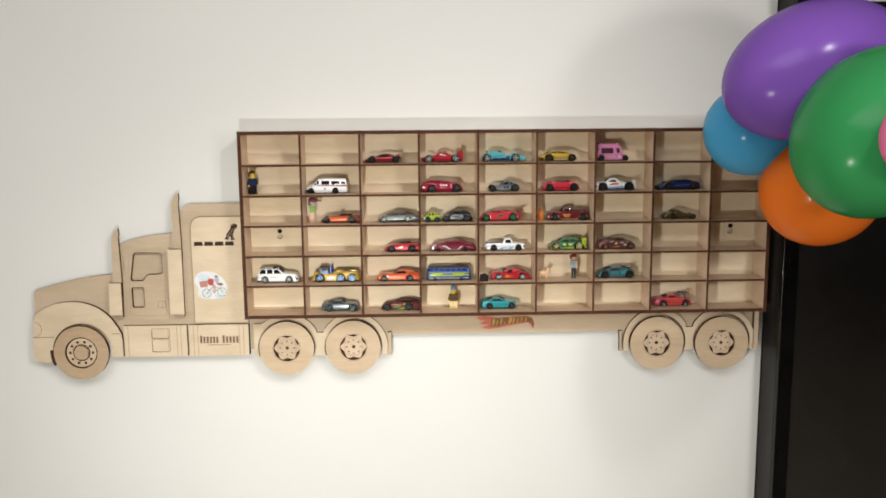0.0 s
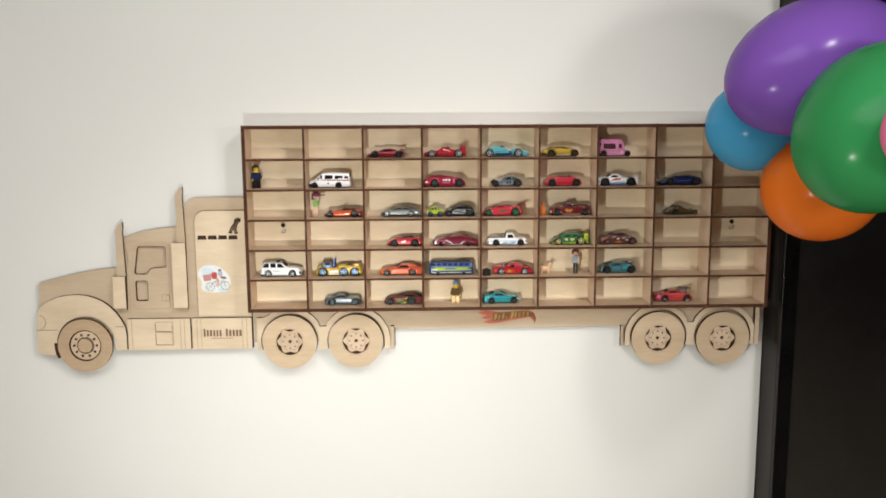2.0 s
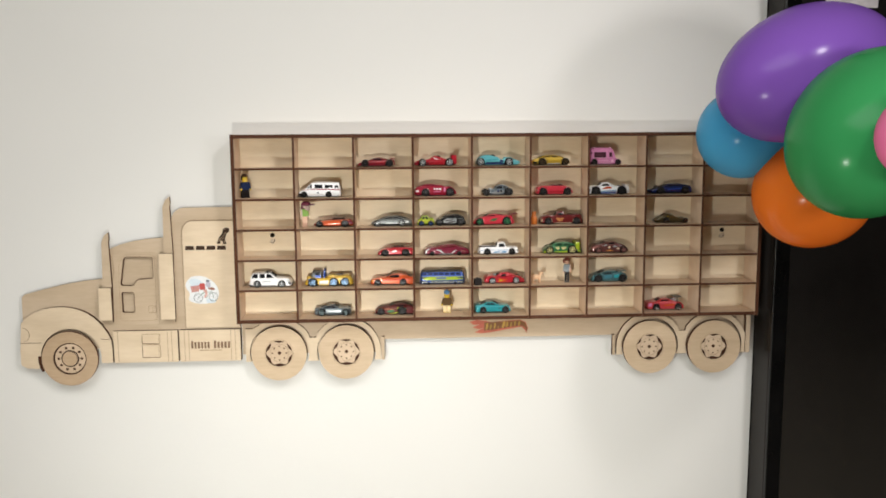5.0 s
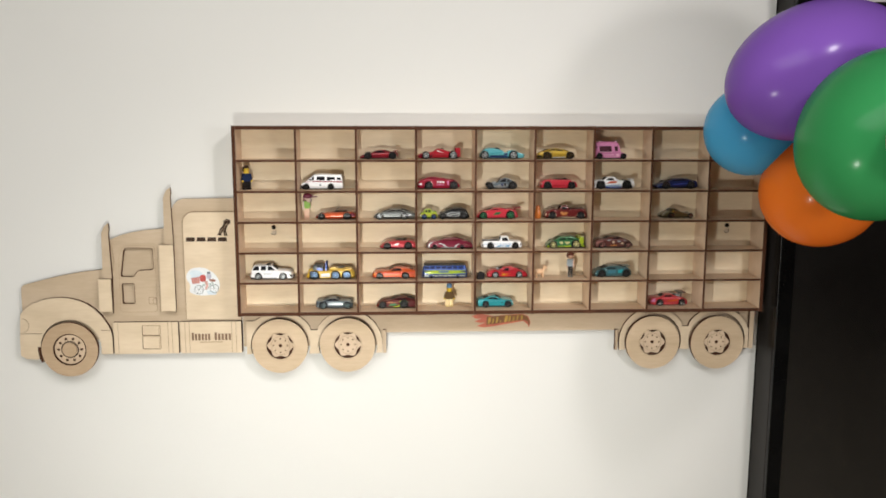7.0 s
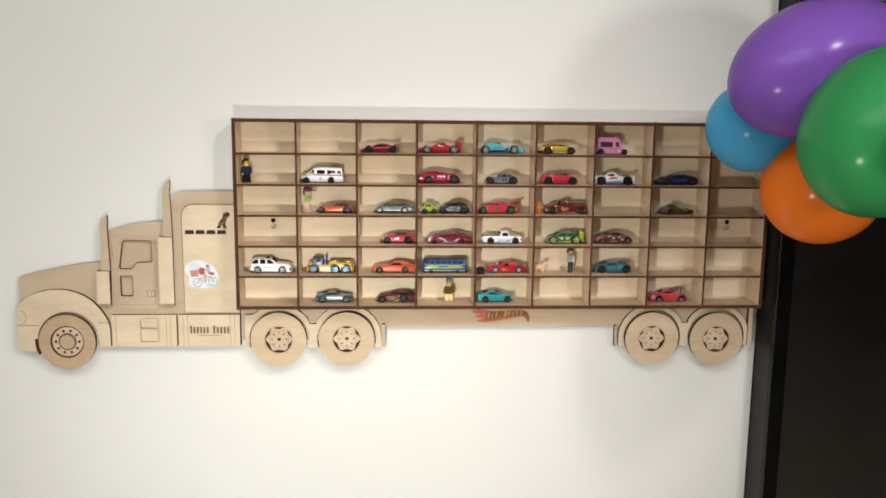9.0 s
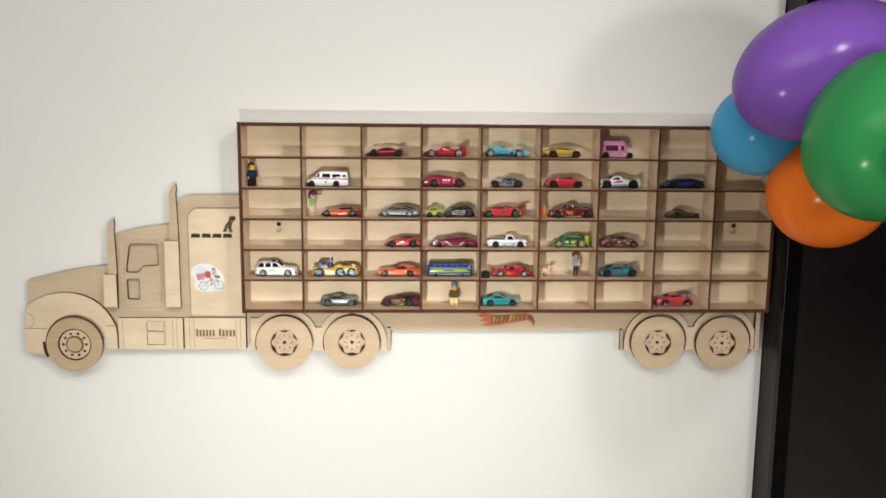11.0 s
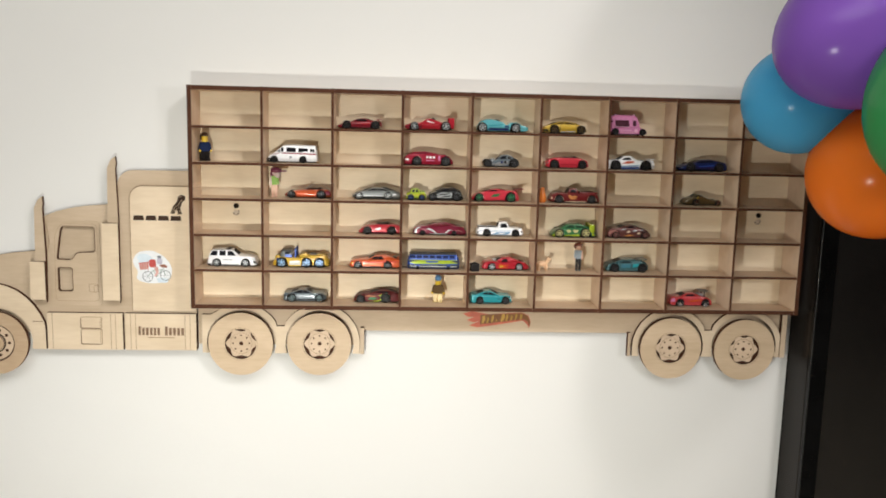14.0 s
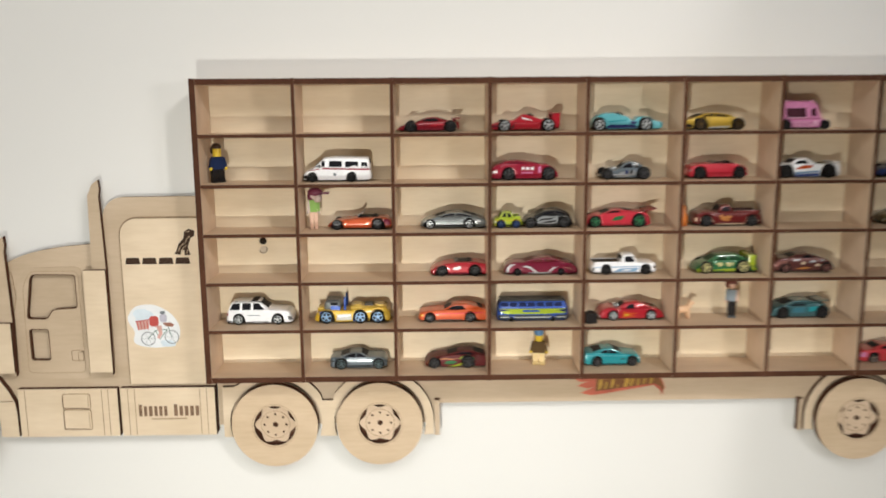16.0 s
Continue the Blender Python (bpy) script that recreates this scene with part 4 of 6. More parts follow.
die_cast("orange-red toy convertible with a grey windscreen", 3, 0.1283, 69.4, P_RUST, [(0.1, 5), (4.2, 8.3), (15.8, 11.1), (29, 12.5), (44.6, 13), (62, 13.3), (66.9, 10), (69.4, 4.2)], [], [(9.9, 5.5), (53.7, 6.1)],
         marks=[(P_ORANGE, [(17.4, 9.5), (42.2, 11.1), (47.1, 8.3), (42.1, 2.5), (19, 2.5)]), (P_BROWNRED, [(0.9, 4.2), (5, 7.5), (14.1, 9.1), (14.9, 7.5), (4.2, 3.3)]), (P_MAROON, [(57, 10.8), (65.3, 11.6), (67.8, 5.8), (62.8, 5)])], rim=RIM_GREY, open_top=(32, 54), screen=True)
die_cast("gunmetal grey die-cast coupe with pale headlights", 3, 0.2276, 72.4, P_GUN, [(-0, 5.8), (5.8, 10), (17.4, 12.5), (40.7, 13.3), (61.5, 12.9), (69, 10), (72.4, 5)], [(14.1, 12.2), (29, 17.2), (44, 17.9), (62.3, 12.9)], [(10, 5.3), (52.4, 5.5)],
         windows=[[(20.6, 12.4), (29.4, 16.0), (36.5, 16.5), (36.5, 12.6)], [(38, 12.6), (38, 16.5), (44.8, 16.2), (56.8, 12.8)]],
         marks=[(P_SILVER, [(9.8, 9.6), (60, 10.6), (60, 9.6), (9.8, 8.6)]), (P_WHITE, [(2.2, 6.6), (3.4, 8.6), (6.6, 9.8), (7.0, 7.8)]), (CHASSIS, [(16.4, 1.9), (45.6, 1.9), (45.6, 4.4), (16.4, 4.4)]), (RIM_WHITE, [(17, 5.2), (45, 5.9), (45, 5.2), (17, 4.6)]), (P_WHITE, [(60.2, 9.7), (64, 9.2), (64.9, 7.4), (60, 7.0)])], rim=RIM_WHITE, trim=RIM_GREY, cab=0.88)
die_cast("small lime green toy jeep with a short cab", 3, 0.3067, 30.1, P_LIME, [(-0.1, 6.4), (0.8, 10.6), (6.0, 11.6), (26.8, 11.6), (29.4, 10.6), (30, 6.9)], [(5.2, 11.2), (8.2, 17.4), (18.4, 17.9), (21.6, 11.4)], [(7.4, 4.5), (23.6, 4.5)],
         windows=[[(8.2, 12.2), (9.9, 16.0), (12.8, 16.3), (12.9, 12.2)], [(14.2, 12.2), (14.1, 16.3), (17.2, 16.2), (19.0, 12.2)]],
         marks=[(P_YELLOW, [(1.4, 8.6), (28.6, 9.2), (28.7, 8.4), (1.5, 7.8)]), (CHASSIS, [(12.6, 1.9), (18.2, 1.9), (18.2, 4.2), (12.6, 4.2)]), (P_WHITE, [(0.3, 6.4), (2.0, 6.4), (2.0, 8.0), (0.3, 8.0)])], rim=RIM_BLUE, width=21.0, y=0.0342, cab=0.92, bed=(21.6, 28.4))
die_cast("black toy hatchback with silver flame patterns", 3, 0.3385, 53.7, P_BLACK, [(-0.1, 5.4), (4.1, 10), (14.9, 14.2), (43.3, 15.1), (51, 11.1), (53.6, 4.6)], [(11.5, 13.5), (23.2, 19), (36.6, 19.8), (50.1, 14.3)], [(7.5, 5.8), (43.6, 6)],
         windows=[[(19.9, 14.6), (24.9, 17.7), (32.4, 18.2), (32.5, 14.6)], [(35, 14.6), (34.9, 18.2), (39.9, 17.4), (45, 14.8)]],
         marks=[(P_SILVER, [(12.6, 5.2), (15.0, 10.4), (20.6, 13.2), (30.0, 12.6), (36.4, 13.0), (37.0, 5.4), (28.0, 4.2)]), (P_BLACK, [(15.4, 7.0), (18.8, 10.2), (26.6, 10.6), (34.8, 12.0), (28.0, 9.2), (20.4, 8.8)]), (P_BLACK, [(19.0, 6.0), (25.0, 7.4), (34.6, 8.6), (35.4, 7.2), (27.0, 5.6)]), (P_SILVER, [(38.3, 12.8), (44.1, 13.4), (49.5, 10.3), (50.4, 7.0), (47.6, 10.0), (42.2, 12.0)]), (P_SILVER, [(1.2, 6.2), (3.4, 9.4), (8.2, 11.8), (11.6, 12.0), (7.6, 10.6), (4.0, 8.0)])], rim=RIM_GREY, cab=0.88)
winged = die_cast("red toy race car with green wheels and a black wing", 3, 0.4048, 71.8, P_BRIGHT, [(-0.1, 5.9), (5.7, 10.6), (18.2, 14.6), (35, 16.3), (56.1, 16.8), (66.2, 15.5), (69.8, 10.9), (71.6, 5)], [(15.7, 13.9), (29.1, 18.6), (39.2, 19.1), (54.4, 16.5)], [(10.9, 6.3), (58.2, 7.1)],
         windows=[[(22.4, 15.3), (29.9, 17.6), (35.8, 18), (38.4, 16.3)]],
         marks=[(P_GREEN, [(27.6, 7.1), (32.6, 11.8), (42.7, 12.6), (38.6, 8.1)]), (P_DARKRED, [(17.6, 2.5), (51.4, 3.4), (51.4, 1.7), (18.5, 1.2)]), (P_DARKRED, [(65.5, 13.5), (69.8, 10.1), (69.9, 5), (66.6, 4.2)])], rim=RIM_GREEN)
die_cast("dark red vintage toy pickup with gold flame patterns", 3, 0.5232, 74.1, P_BROWNRED, [(-0.2, 6.7), (1.1, 12.5), (7.8, 15.8), (18.9, 16.2), (25.8, 14.8), (42.8, 14.8), (46, 15.6), (66.9, 15.4), (72.4, 11.3), (73.9, 5.1)], [(24.6, 15.0), (29.4, 22.6), (39, 23.2), (42.7, 15.0)], [(12.7, 6), (62.2, 6)],
         windows=[[(28.4, 16.2), (31.2, 20.6), (37.4, 20.8), (38.9, 16.2)]],
         marks=[(P_AMBER, [(26.4, 11.6), (28.6, 13.0), (32.0, 10.6), (36.4, 12.2), (40.8, 10.2), (36.0, 8.4), (39.0, 6.4), (31.0, 6.2), (27.2, 8.6)]), (CREAM, [(5.4, 5.2), (7.2, 9.4), (12.0, 11.6), (18.0, 9.6), (20.6, 5.0), (19.2, 5.0), (16.6, 8.6), (12.2, 10.2), (8.4, 8.4), (6.8, 5.2)]), (CREAM, [(54.8, 5.2), (56.8, 9.4), (61.6, 11.6), (67.6, 9.6), (70.2, 5.0), (68.8, 5.0), (66.2, 8.6), (61.8, 10.2), (58.0, 8.4), (56.2, 5.2)]), (CREAM, [(22.2, 2), (53.2, 2.3), (53.2, 3.4), (22.2, 3.1)]), (CREAM, [(0.6, 5.6), (1.0, 9.4), (2.4, 9.8), (2.2, 5.8)])], rim=RIM_GREY, category="toy truck", bed=(44, 71))
die_cast("olive brown toy racer with chrome wheels", 3, 0.7271, 57.9, P_OLIVE, [(-0.2, 4.2), (7.2, 9.9), (17.3, 13.3), (28.5, 13.9), (37.4, 10.5), (46.2, 8.2), (52.2, 8), (57.7, 4.3)], [(12.2, 12.4), (20.6, 17), (27.6, 15.5), (33.8, 12.2)], [(18.1, 5), (52.7, 4.6)],
         windows=[[(15.6, 13.3), (20.7, 15.6), (25.9, 14.8), (27.7, 13.1)]],
         marks=[(P_GOLD, [(18.2, 13.6), (22.4, 14.8), (22.6, 11.9), (19.2, 11)])], rim=CHROME, width=26.0, cab=0.62)
die_cast("red open-topped toy sports car with a white door mark", 4, 0.2376, 63.7, P_RED, [(-0, 5.1), (5.5, 10.4), (15.2, 13.4), (28.9, 14.9), (49.3, 15.2), (60.2, 13.2), (63.6, 6.8)], [], [(12.5, 5.8), (48.6, 6)],
         marks=[(P_WHITE, [(23.7, 7.6), (26.1, 9.8), (29.2, 10), (31.6, 11.7), (33.3, 8.4), (29.3, 7.0)]), (P_DARKRED, [(1.7, 5.1), (7.5, 9.3), (7.5, 6.7), (2.5, 3.4)]), (P_MAROON, [(19, 2.0), (42, 2.4), (42, 4.0), (19, 3.6)])], rim=RIM_DARK, open_top=(27, 46))
die_cast("long maroon classic toy car with polished fenders", 4, 0.3181, 81.0, P_MAROON, [(-0.1, 5.1), (2.6, 11.4), (10.1, 14.4), (22.9, 14.2), (34.3, 13.2), (46.1, 13.8), (59.9, 15.0), (71.8, 13.4), (78.3, 9.4), (81, 3.7)], [(19.8, 14.0), (34.9, 18.4), (49.4, 19.4), (68, 14.0)], [(14.3, 3.6), (61.5, 3.6)],
         windows=[[(27.9, 14.6), (35.6, 17.0), (41.2, 17.7), (41.4, 14.6)], [(43.4, 14.7), (43.2, 17.8), (48.9, 17.9), (57.4, 15.0)]],
         # white fender arcs are highlights drawn as markings; the low strip is chrome
         marks=[(RIM_WHITE, [(1.5, 3.0), (2.6, 9.0), (6.5, 12.2), (12.0, 12.4), (7.6, 10.4), (5.0, 7.4), (4.2, 3.0)]), (RIM_WHITE, [(19.0, 9.6), (24.0, 10.9), (29.0, 9.2), (36.0, 3.4), (33.6, 2.8), (27.0, 7.8), (23.0, 9.2)]), (RIM_WHITE, [(24.4, 2.0), (50.5, 2.4), (50.4, 3.4), (25.2, 3.1)]), (RIM_WHITE, [(47.5, 4.2), (52.5, 8.9), (58.2, 9.4), (54.0, 7.4), (50.0, 3.6)]), (COPPER_PINK, [(62.6, 9.2), (70.4, 8.4), (75.6, 4.4), (70.0, 6.8)])], rim=RIM_DARK, glass=P_WINE, cab=0.76)
die_cast("white toy pickup truck with blue side stripes", 4, 0.4135, 70.5, P_WHITE, [(-0.1, 5.4), (0.6, 11.6), (15, 12.2), (33.6, 12.2), (48.9, 13.2), (67.9, 12.4), (70.0, 11.0), (70.4, 4.3)], [(31.7, 12.2), (33.4, 21.4), (45.6, 21.9), (49.2, 13.0)], [(15.3, 5.3), (58.6, 5.3)],
         windows=[[(35.6, 13.4), (36.0, 19.2), (44.2, 19.4), (46.6, 13.6)]],
         marks=[(PALE_BLUE, [(22.8, 2.9), (30, 6.6), (52.1, 7.4), (46.6, 3.1)]), (P_WHITE, [(31.1, 4.1), (35.3, 5.6), (42.8, 6.1), (41.3, 4.4)]), (PALE_BLUE, [(3.2, 8.4), (52.5, 9.2), (52.6, 8.4), (3.2, 7.5)]), (P_GREYBLUE, [(0.8, 4.2), (2.8, 4.2), (2.7, 7.6), (0.7, 7.6)]), (RIM_GREY, [(66.6, 6.6), (69.4, 6.2), (69.2, 8.8), (66.8, 9.2)])], rim=RIM_DARK, trim=RIM_WHITE, category="toy truck", bed=(3, 32))
rally = die_cast("green toy rally car with a yellow wing and pale wheels", 4, 0.5275, 68.6, P_GREEN, [(-0.1, 3.8), (3.1, 9.5), (13.2, 13.2), (28.5, 14.6), (55.9, 14.9), (62.9, 11.5), (65.7, 7.3), (68.4, 3.8)], [(11.5, 12.7), (23.2, 20), (43.7, 20.9), (59.4, 14.4)], [(11.1, 6.6), (51.4, 7.5)],
         windows=[[(20, 14.4), (25.8, 18.3), (33.5, 18.8), (33.7, 14.6)], [(36.2, 14.6), (36.1, 18.8), (43.8, 18.9), (50.8, 14.9)]],
         marks=[(P_LIME, [(18.8, 1.6), (18.7, 4.2), (41.7, 5.6), (42.7, 2.6)]), (P_LIME, [(0.8, 1.3), (1.5, 5), (4.1, 6.4), (5.1, 1.3)]), (RIM_YELLOW, [(21, 11), (26.9, 12.4), (28.8, 9), (25.4, 7.3)]), (RIM_YELLOW, [(31.2, 12), (40.6, 11.9), (38.2, 8.1), (34, 7.3)]), (P_LIME, [(59.6, 9.8), (65.5, 11.5), (67.5, 3.8), (61.6, 3)])], rim=RIM_YELLOW, glass=GREEN_GLASS)
custom = die_cast("copper brown toy custom car with silver flames", 4, 0.6124, 67.3, P_COPPER, [(-0.2, 5.1), (1.6, 12.3), (7.8, 15.3), (20.7, 16.4), (37.9, 16.6), (50.9, 16.1), (60.5, 13.2), (67, 6)], [(15.9, 16.0), (26.7, 19.6), (38.5, 20.2), (52.2, 15.6)], [(12.9, 5.1), (57.8, 5.5)],
         windows=[[(30.4, 16.4), (33.2, 18.5), (39.3, 18.8), (44, 16.2)]],
         marks=[(COPPER_PINK, [(1.4, 6.8), (2.4, 11.8), (13, 13.4), (16.6, 9.8), (7.5, 7.4)]), (P_SILVER, [(20.4, 12.9), (22.7, 14.9), (28.3, 15.1), (26.1, 13.3)]), (CREAM, [(28.6, 9.6), (31.6, 12.6), (35.0, 11.2), (32.4, 8.8)]), (P_SILVER, [(37.4, 11.2), (41.4, 13.8), (46.4, 12.6), (42.0, 10.6)]), (CREAM, [(44.2, 8.0), (47.4, 10.2), (51.0, 8.4), (47.6, 6.6)]), (P_AMBER, [(24.2, 4.6), (34.4, 6.6), (40.7, 5.0), (31.1, 3.6)]), (P_SILVER, [(49.7, 13.5), (53.6, 14.2), (55.0, 12.9), (50.5, 12.3)])], rim=COPPER_PINK)
suv = die_cast("white toy police SUV with dark windows", 5, 0.0144, 72.9, P_WHITE, [(0.2, 6.3), (0.8, 14.1), (4.1, 15.4), (37.5, 15.8), (48.6, 16.4), (66, 15.4), (71.4, 12.3), (73, 5.5)], [(1.8, 14.6), (6.2, 24.6), (12.3, 25.5), (36.7, 25.4), (47.6, 16.4)], [(14.1, 5.8), (56.3, 5.8)],
         windows=[[(4.6, 16.6), (8.2, 23.2), (15.6, 23.6), (15.9, 16.6)], [(18.4, 16.7), (18.5, 23.6), (27.6, 23.6), (27.8, 16.7)], [(30.2, 16.7), (30.3, 23.5), (36.4, 23.2), (42.6, 16.7)]],
         marks=[(P_MIST, [(23.5, 10.0), (37.1, 10.0), (37.1, 10.9), (23.6, 10.9)]), (RIM_GREY, [(22.8, 1.9), (46.6, 1.9), (46.6, 3.5), (22.9, 3.5)]), (RIM_GREY, [(67.2, 9.7), (72.2, 8.1), (72.1, 4.7), (68, 5.5)]), (RIM_WHITE, [(64.3, 12.6), (70.1, 11.7), (70, 9.9), (65.1, 10.5)]), (P_CORAL, [(1, 9.9), (2.5, 9.9), (2.6, 13.4), (1.1, 13.4)]), (CHASSIS, [(0.9, 1.3), (0.9, 4.3), (6.7, 4.3), (6.6, 1.3)])], rim=RIM_WHITE, width=29.0, cab=0.92, trim=RIM_DARK)
die_cast("orange die-cast muscle car with dark windows", 5, 0.2242, 77.5, P_ORANGE, [(0, 6), (1.5, 10.6), (10.6, 12.6), (29.4, 13.8), (52.9, 14.1), (73.5, 14.4), (77.0, 12.4), (77.4, 7.4)], [(26.7, 13.6), (37.9, 19.2), (52.9, 19.9), (63.7, 17.3), (72, 14.1)], [(12.6, 5.3), (56.7, 5.6)],
         windows=[[(30.5, 13.9), (37.2, 17.7), (44.1, 18.3), (48.6, 18.2), (51.4, 14.2)]],
         marks=[(P_YELLOW, [(1.6, 7.0), (5.1, 7.4), (5.1, 9.0), (1.9, 8.8)]), (RIM_GREY, [(20.3, 2.2), (47.3, 2.2), (47.2, 3.4), (20.3, 3.4)]), (P_BRIGHT, [(15.1, 10.1), (70.9, 11.2), (71, 10.3), (15.9, 9.2)])], rim=RIM_GREY, trim=RIM_GREY, cab=0.88)
hot_rod = die_cast("glossy red toy hot rod coupe with orange flames", 5, 0.4231, 72.7, P_RED, [(-0.1, 5.0), (2.0, 10.4), (8.0, 13.8), (14.4, 14.2), (22.4, 12.4), (30.4, 12.0), (45.8, 13.0), (56.0, 14.0), (64.4, 12.4), (70.4, 8.2), (72.6, 3.4)], [(20.2, 12.8), (29.4, 18.6), (42.1, 19.6), (54.9, 15.2), (65.0, 11.4)], [(14.9, 5.6), (56.5, 5.6)],
         windows=[[(28.7, 12.7), (32.8, 16.7), (37.9, 17.4), (38.9, 12.9)]],
         marks=[(P_ORANGE, [(24.7, 3.4), (26.2, 10.5), (32.2, 8.5), (42.5, 8.1), (34, 6), (40.9, 4.3)]), (P_BRIGHT, [(6.6, 9.3), (11.6, 12.4), (18.5, 12), (15.1, 9.3)]), (P_YELLOW, [(26.4, 4.3), (28, 7.7), (33.1, 6.9), (30.6, 5.2)])], rim=RIM_WHITE, trim=RIM_WHITE, cab=0.72)
teal = die_cast("dark teal toy sports car with black wheels", 5, 0.6131, 65.9, P_TEAL, [(-0.2, 5.6), (3.8, 11.7), (14, 14.8), (26.9, 16.1), (48.5, 16.9), (59.8, 15.8), (65.4, 10.2)], [(10.6, 14.2), (25.8, 19.5), (41.4, 20.1), (59.8, 15.8)], [(13, 6.3), (56.4, 6.6)],
         windows=[[(19.2, 14), (25.9, 17.6), (35.4, 17.8), (38.2, 14.4)]],
         marks=[(P_SKY, [(22.2, 6.5), (23.6, 12.1), (37.5, 12.8), (37, 6.5)]), (P_TURQ, [(40.4, 7.4), (40.9, 12.8), (50.4, 13.8), (48.1, 8.2)])], rim=RIM_DARK, cab=0.88)
die_cast("grey-blue die-cast muscle car with black windows", 6, 0.1258, 63.0, P_GREYBLUE, [(0.1, 10.3), (1.2, 13.5), (21.9, 13.8), (38.7, 13.8), (58.7, 13.4), (62.2, 11.7), (63.1, 6.9)], [(9.9, 13.8), (23.5, 18.1), (33.7, 18.6), (42.9, 13.8)], [(12.6, 6.4), (53.8, 6.1)],
         windows=[[(15.4, 14.0), (23.4, 17.3), (28.4, 17.7), (28.6, 14.0)], [(29.6, 14.0), (29.4, 17.7), (33.4, 17.6), (40.0, 14.0)]],
         marks=[(P_MIST, [(20.1, 11.7), (59.9, 12), (60.1, 11.3), (20.9, 10.8)]), (CHASSIS, [(20.2, 1.7), (20.2, 4.6), (46.4, 4.9), (46.4, 1.7)]), (P_BLACK, [(0.1, 9.8), (5.6, 10.4), (5.6, 8.9), (0.9, 8.5)]), (P_BLACK, [(60.0, 8.2), (62.6, 8.2), (62.4, 9.9), (60.2, 10.1)]), (RIM_GREY, [(29.2, 5.4), (29.6, 5.4), (29.6, 13.6), (29.2, 13.6)])], rim=RIM_TEAL, trim=RIM_GREY, cab=0.88)
die_cast("dark red toy car with green and yellow wheel arches", 6, 0.2310, 70.3, P_WINE, [(-0, 5.2), (4.2, 10.1), (14.3, 13.1), (33.8, 15.2), (50.7, 15.7), (63.4, 14.7), (70.2, 9.8)], [(22.4, 14.2), (38, 18.2), (51.5, 18.7), (66.8, 14.2)], [(10.1, 6.1), (47.4, 7.1)],
         windows=[[(30.5, 15.2), (38.8, 17.3), (49, 17.6), (54.9, 15.5)]],
         marks=[(P_GREEN, [(20.4, 4.9), (23.8, 8.2), (31.3, 8.8), (36.1, 6.9), (30, 4.5)]), (P_LIME, [(22.8, 1.7), (33, 3.6), (42, 6.3), (41, 4.2), (33, 1.2)]), (P_AMBER, [(13.4, 10), (22.5, 11.5), (31, 10.7), (37.7, 11.6), (31, 9.8), (22.5, 10.3)]), (P_DARKRED, [(41.4, 11.8), (52.7, 13.6), (54.3, 12.8), (44, 10.9)]), (P_GREEN, [(38.6, 7.6), (41.6, 12.6), (48.6, 14.6), (55.0, 11.8), (56.6, 7.6), (53.2, 10.8), (48.0, 12.6), (42.2, 10.8)]), (P_LIME, [(37.4, 9.8), (39.0, 12.4), (42.6, 14.2), (40.4, 11.6)]), (P_AMBER, [(2.2, 5.8), (4.6, 8.8), (7.2, 9.8), (6.0, 7.4)])], rim=RIM_DARK)
die_cast("turquoise die-cast coupe with dark windows", 6, 0.4071, 63.6, P_TURQ, [(-0.2, 9), (0.8, 14.2), (11.7, 15.2), (30.8, 14.4), (48.7, 13.8), (60.0, 12.6), (62.8, 10.2), (63.4, 6.5)], [(8.8, 14.9), (21.2, 19.2), (31.1, 19.8), (43.8, 14.2)], [(14.6, 5.4), (53.8, 5.6)],
         windows=[[(17.5, 15.2), (22.8, 17.9), (27.1, 18.3), (27.2, 14.8)], [(28.0, 14.8), (27.9, 18.3), (31.4, 18.0), (37.6, 14.6)]],
         marks=[(CHASSIS, [(20.4, 2.0), (47, 1.8), (47, 3.2), (20.4, 3.4)]), (P_WHITE, [(60.0, 8.7), (62.3, 8.7), (62.2, 10.4), (59.9, 10.4)]), (P_CYAN, [(2.9, 12.6), (47.2, 12.1), (47.2, 11.4), (2.9, 11.7)]), (P_TEAL, [(40.6, 8.4), (44.4, 9.2), (46.0, 8.2), (41.8, 7.4)])], rim=RIM_GREY, trim=RIM_GREY, cab=0.88)
coral = die_cast("coral red toy race car with an exposed rear engine", 6, 0.7158, 66.8, P_CORAL, [(-0.6, 10.9), (2.7, 14.3), (18.4, 15.3), (31.4, 16.3), (49.1, 15.6), (60.7, 13.1), (66.3, 7.9)], [(14.9, 15.3), (25.1, 19.8), (37.3, 20.2), (49.9, 15.5)], [(15.8, 5.8), (55.4, 5.8)],
         windows=[[(22.7, 16.1), (26.9, 18.6), (35.7, 18.8), (39.3, 16.3)]],
         marks=[(P_PINK, [(0.5, 7), (0.2, 11.9), (7.1, 12.8), (7.5, 7)]), (P_ORANGE, [(27.5, 9.4), (46.7, 11.9), (48.6, 9.4), (31.2, 7)]), (P_BRIGHT, [(9.8, 12.4), (41.2, 14.3), (41.3, 13.4), (10.7, 11.4)])], rim=CHROME)
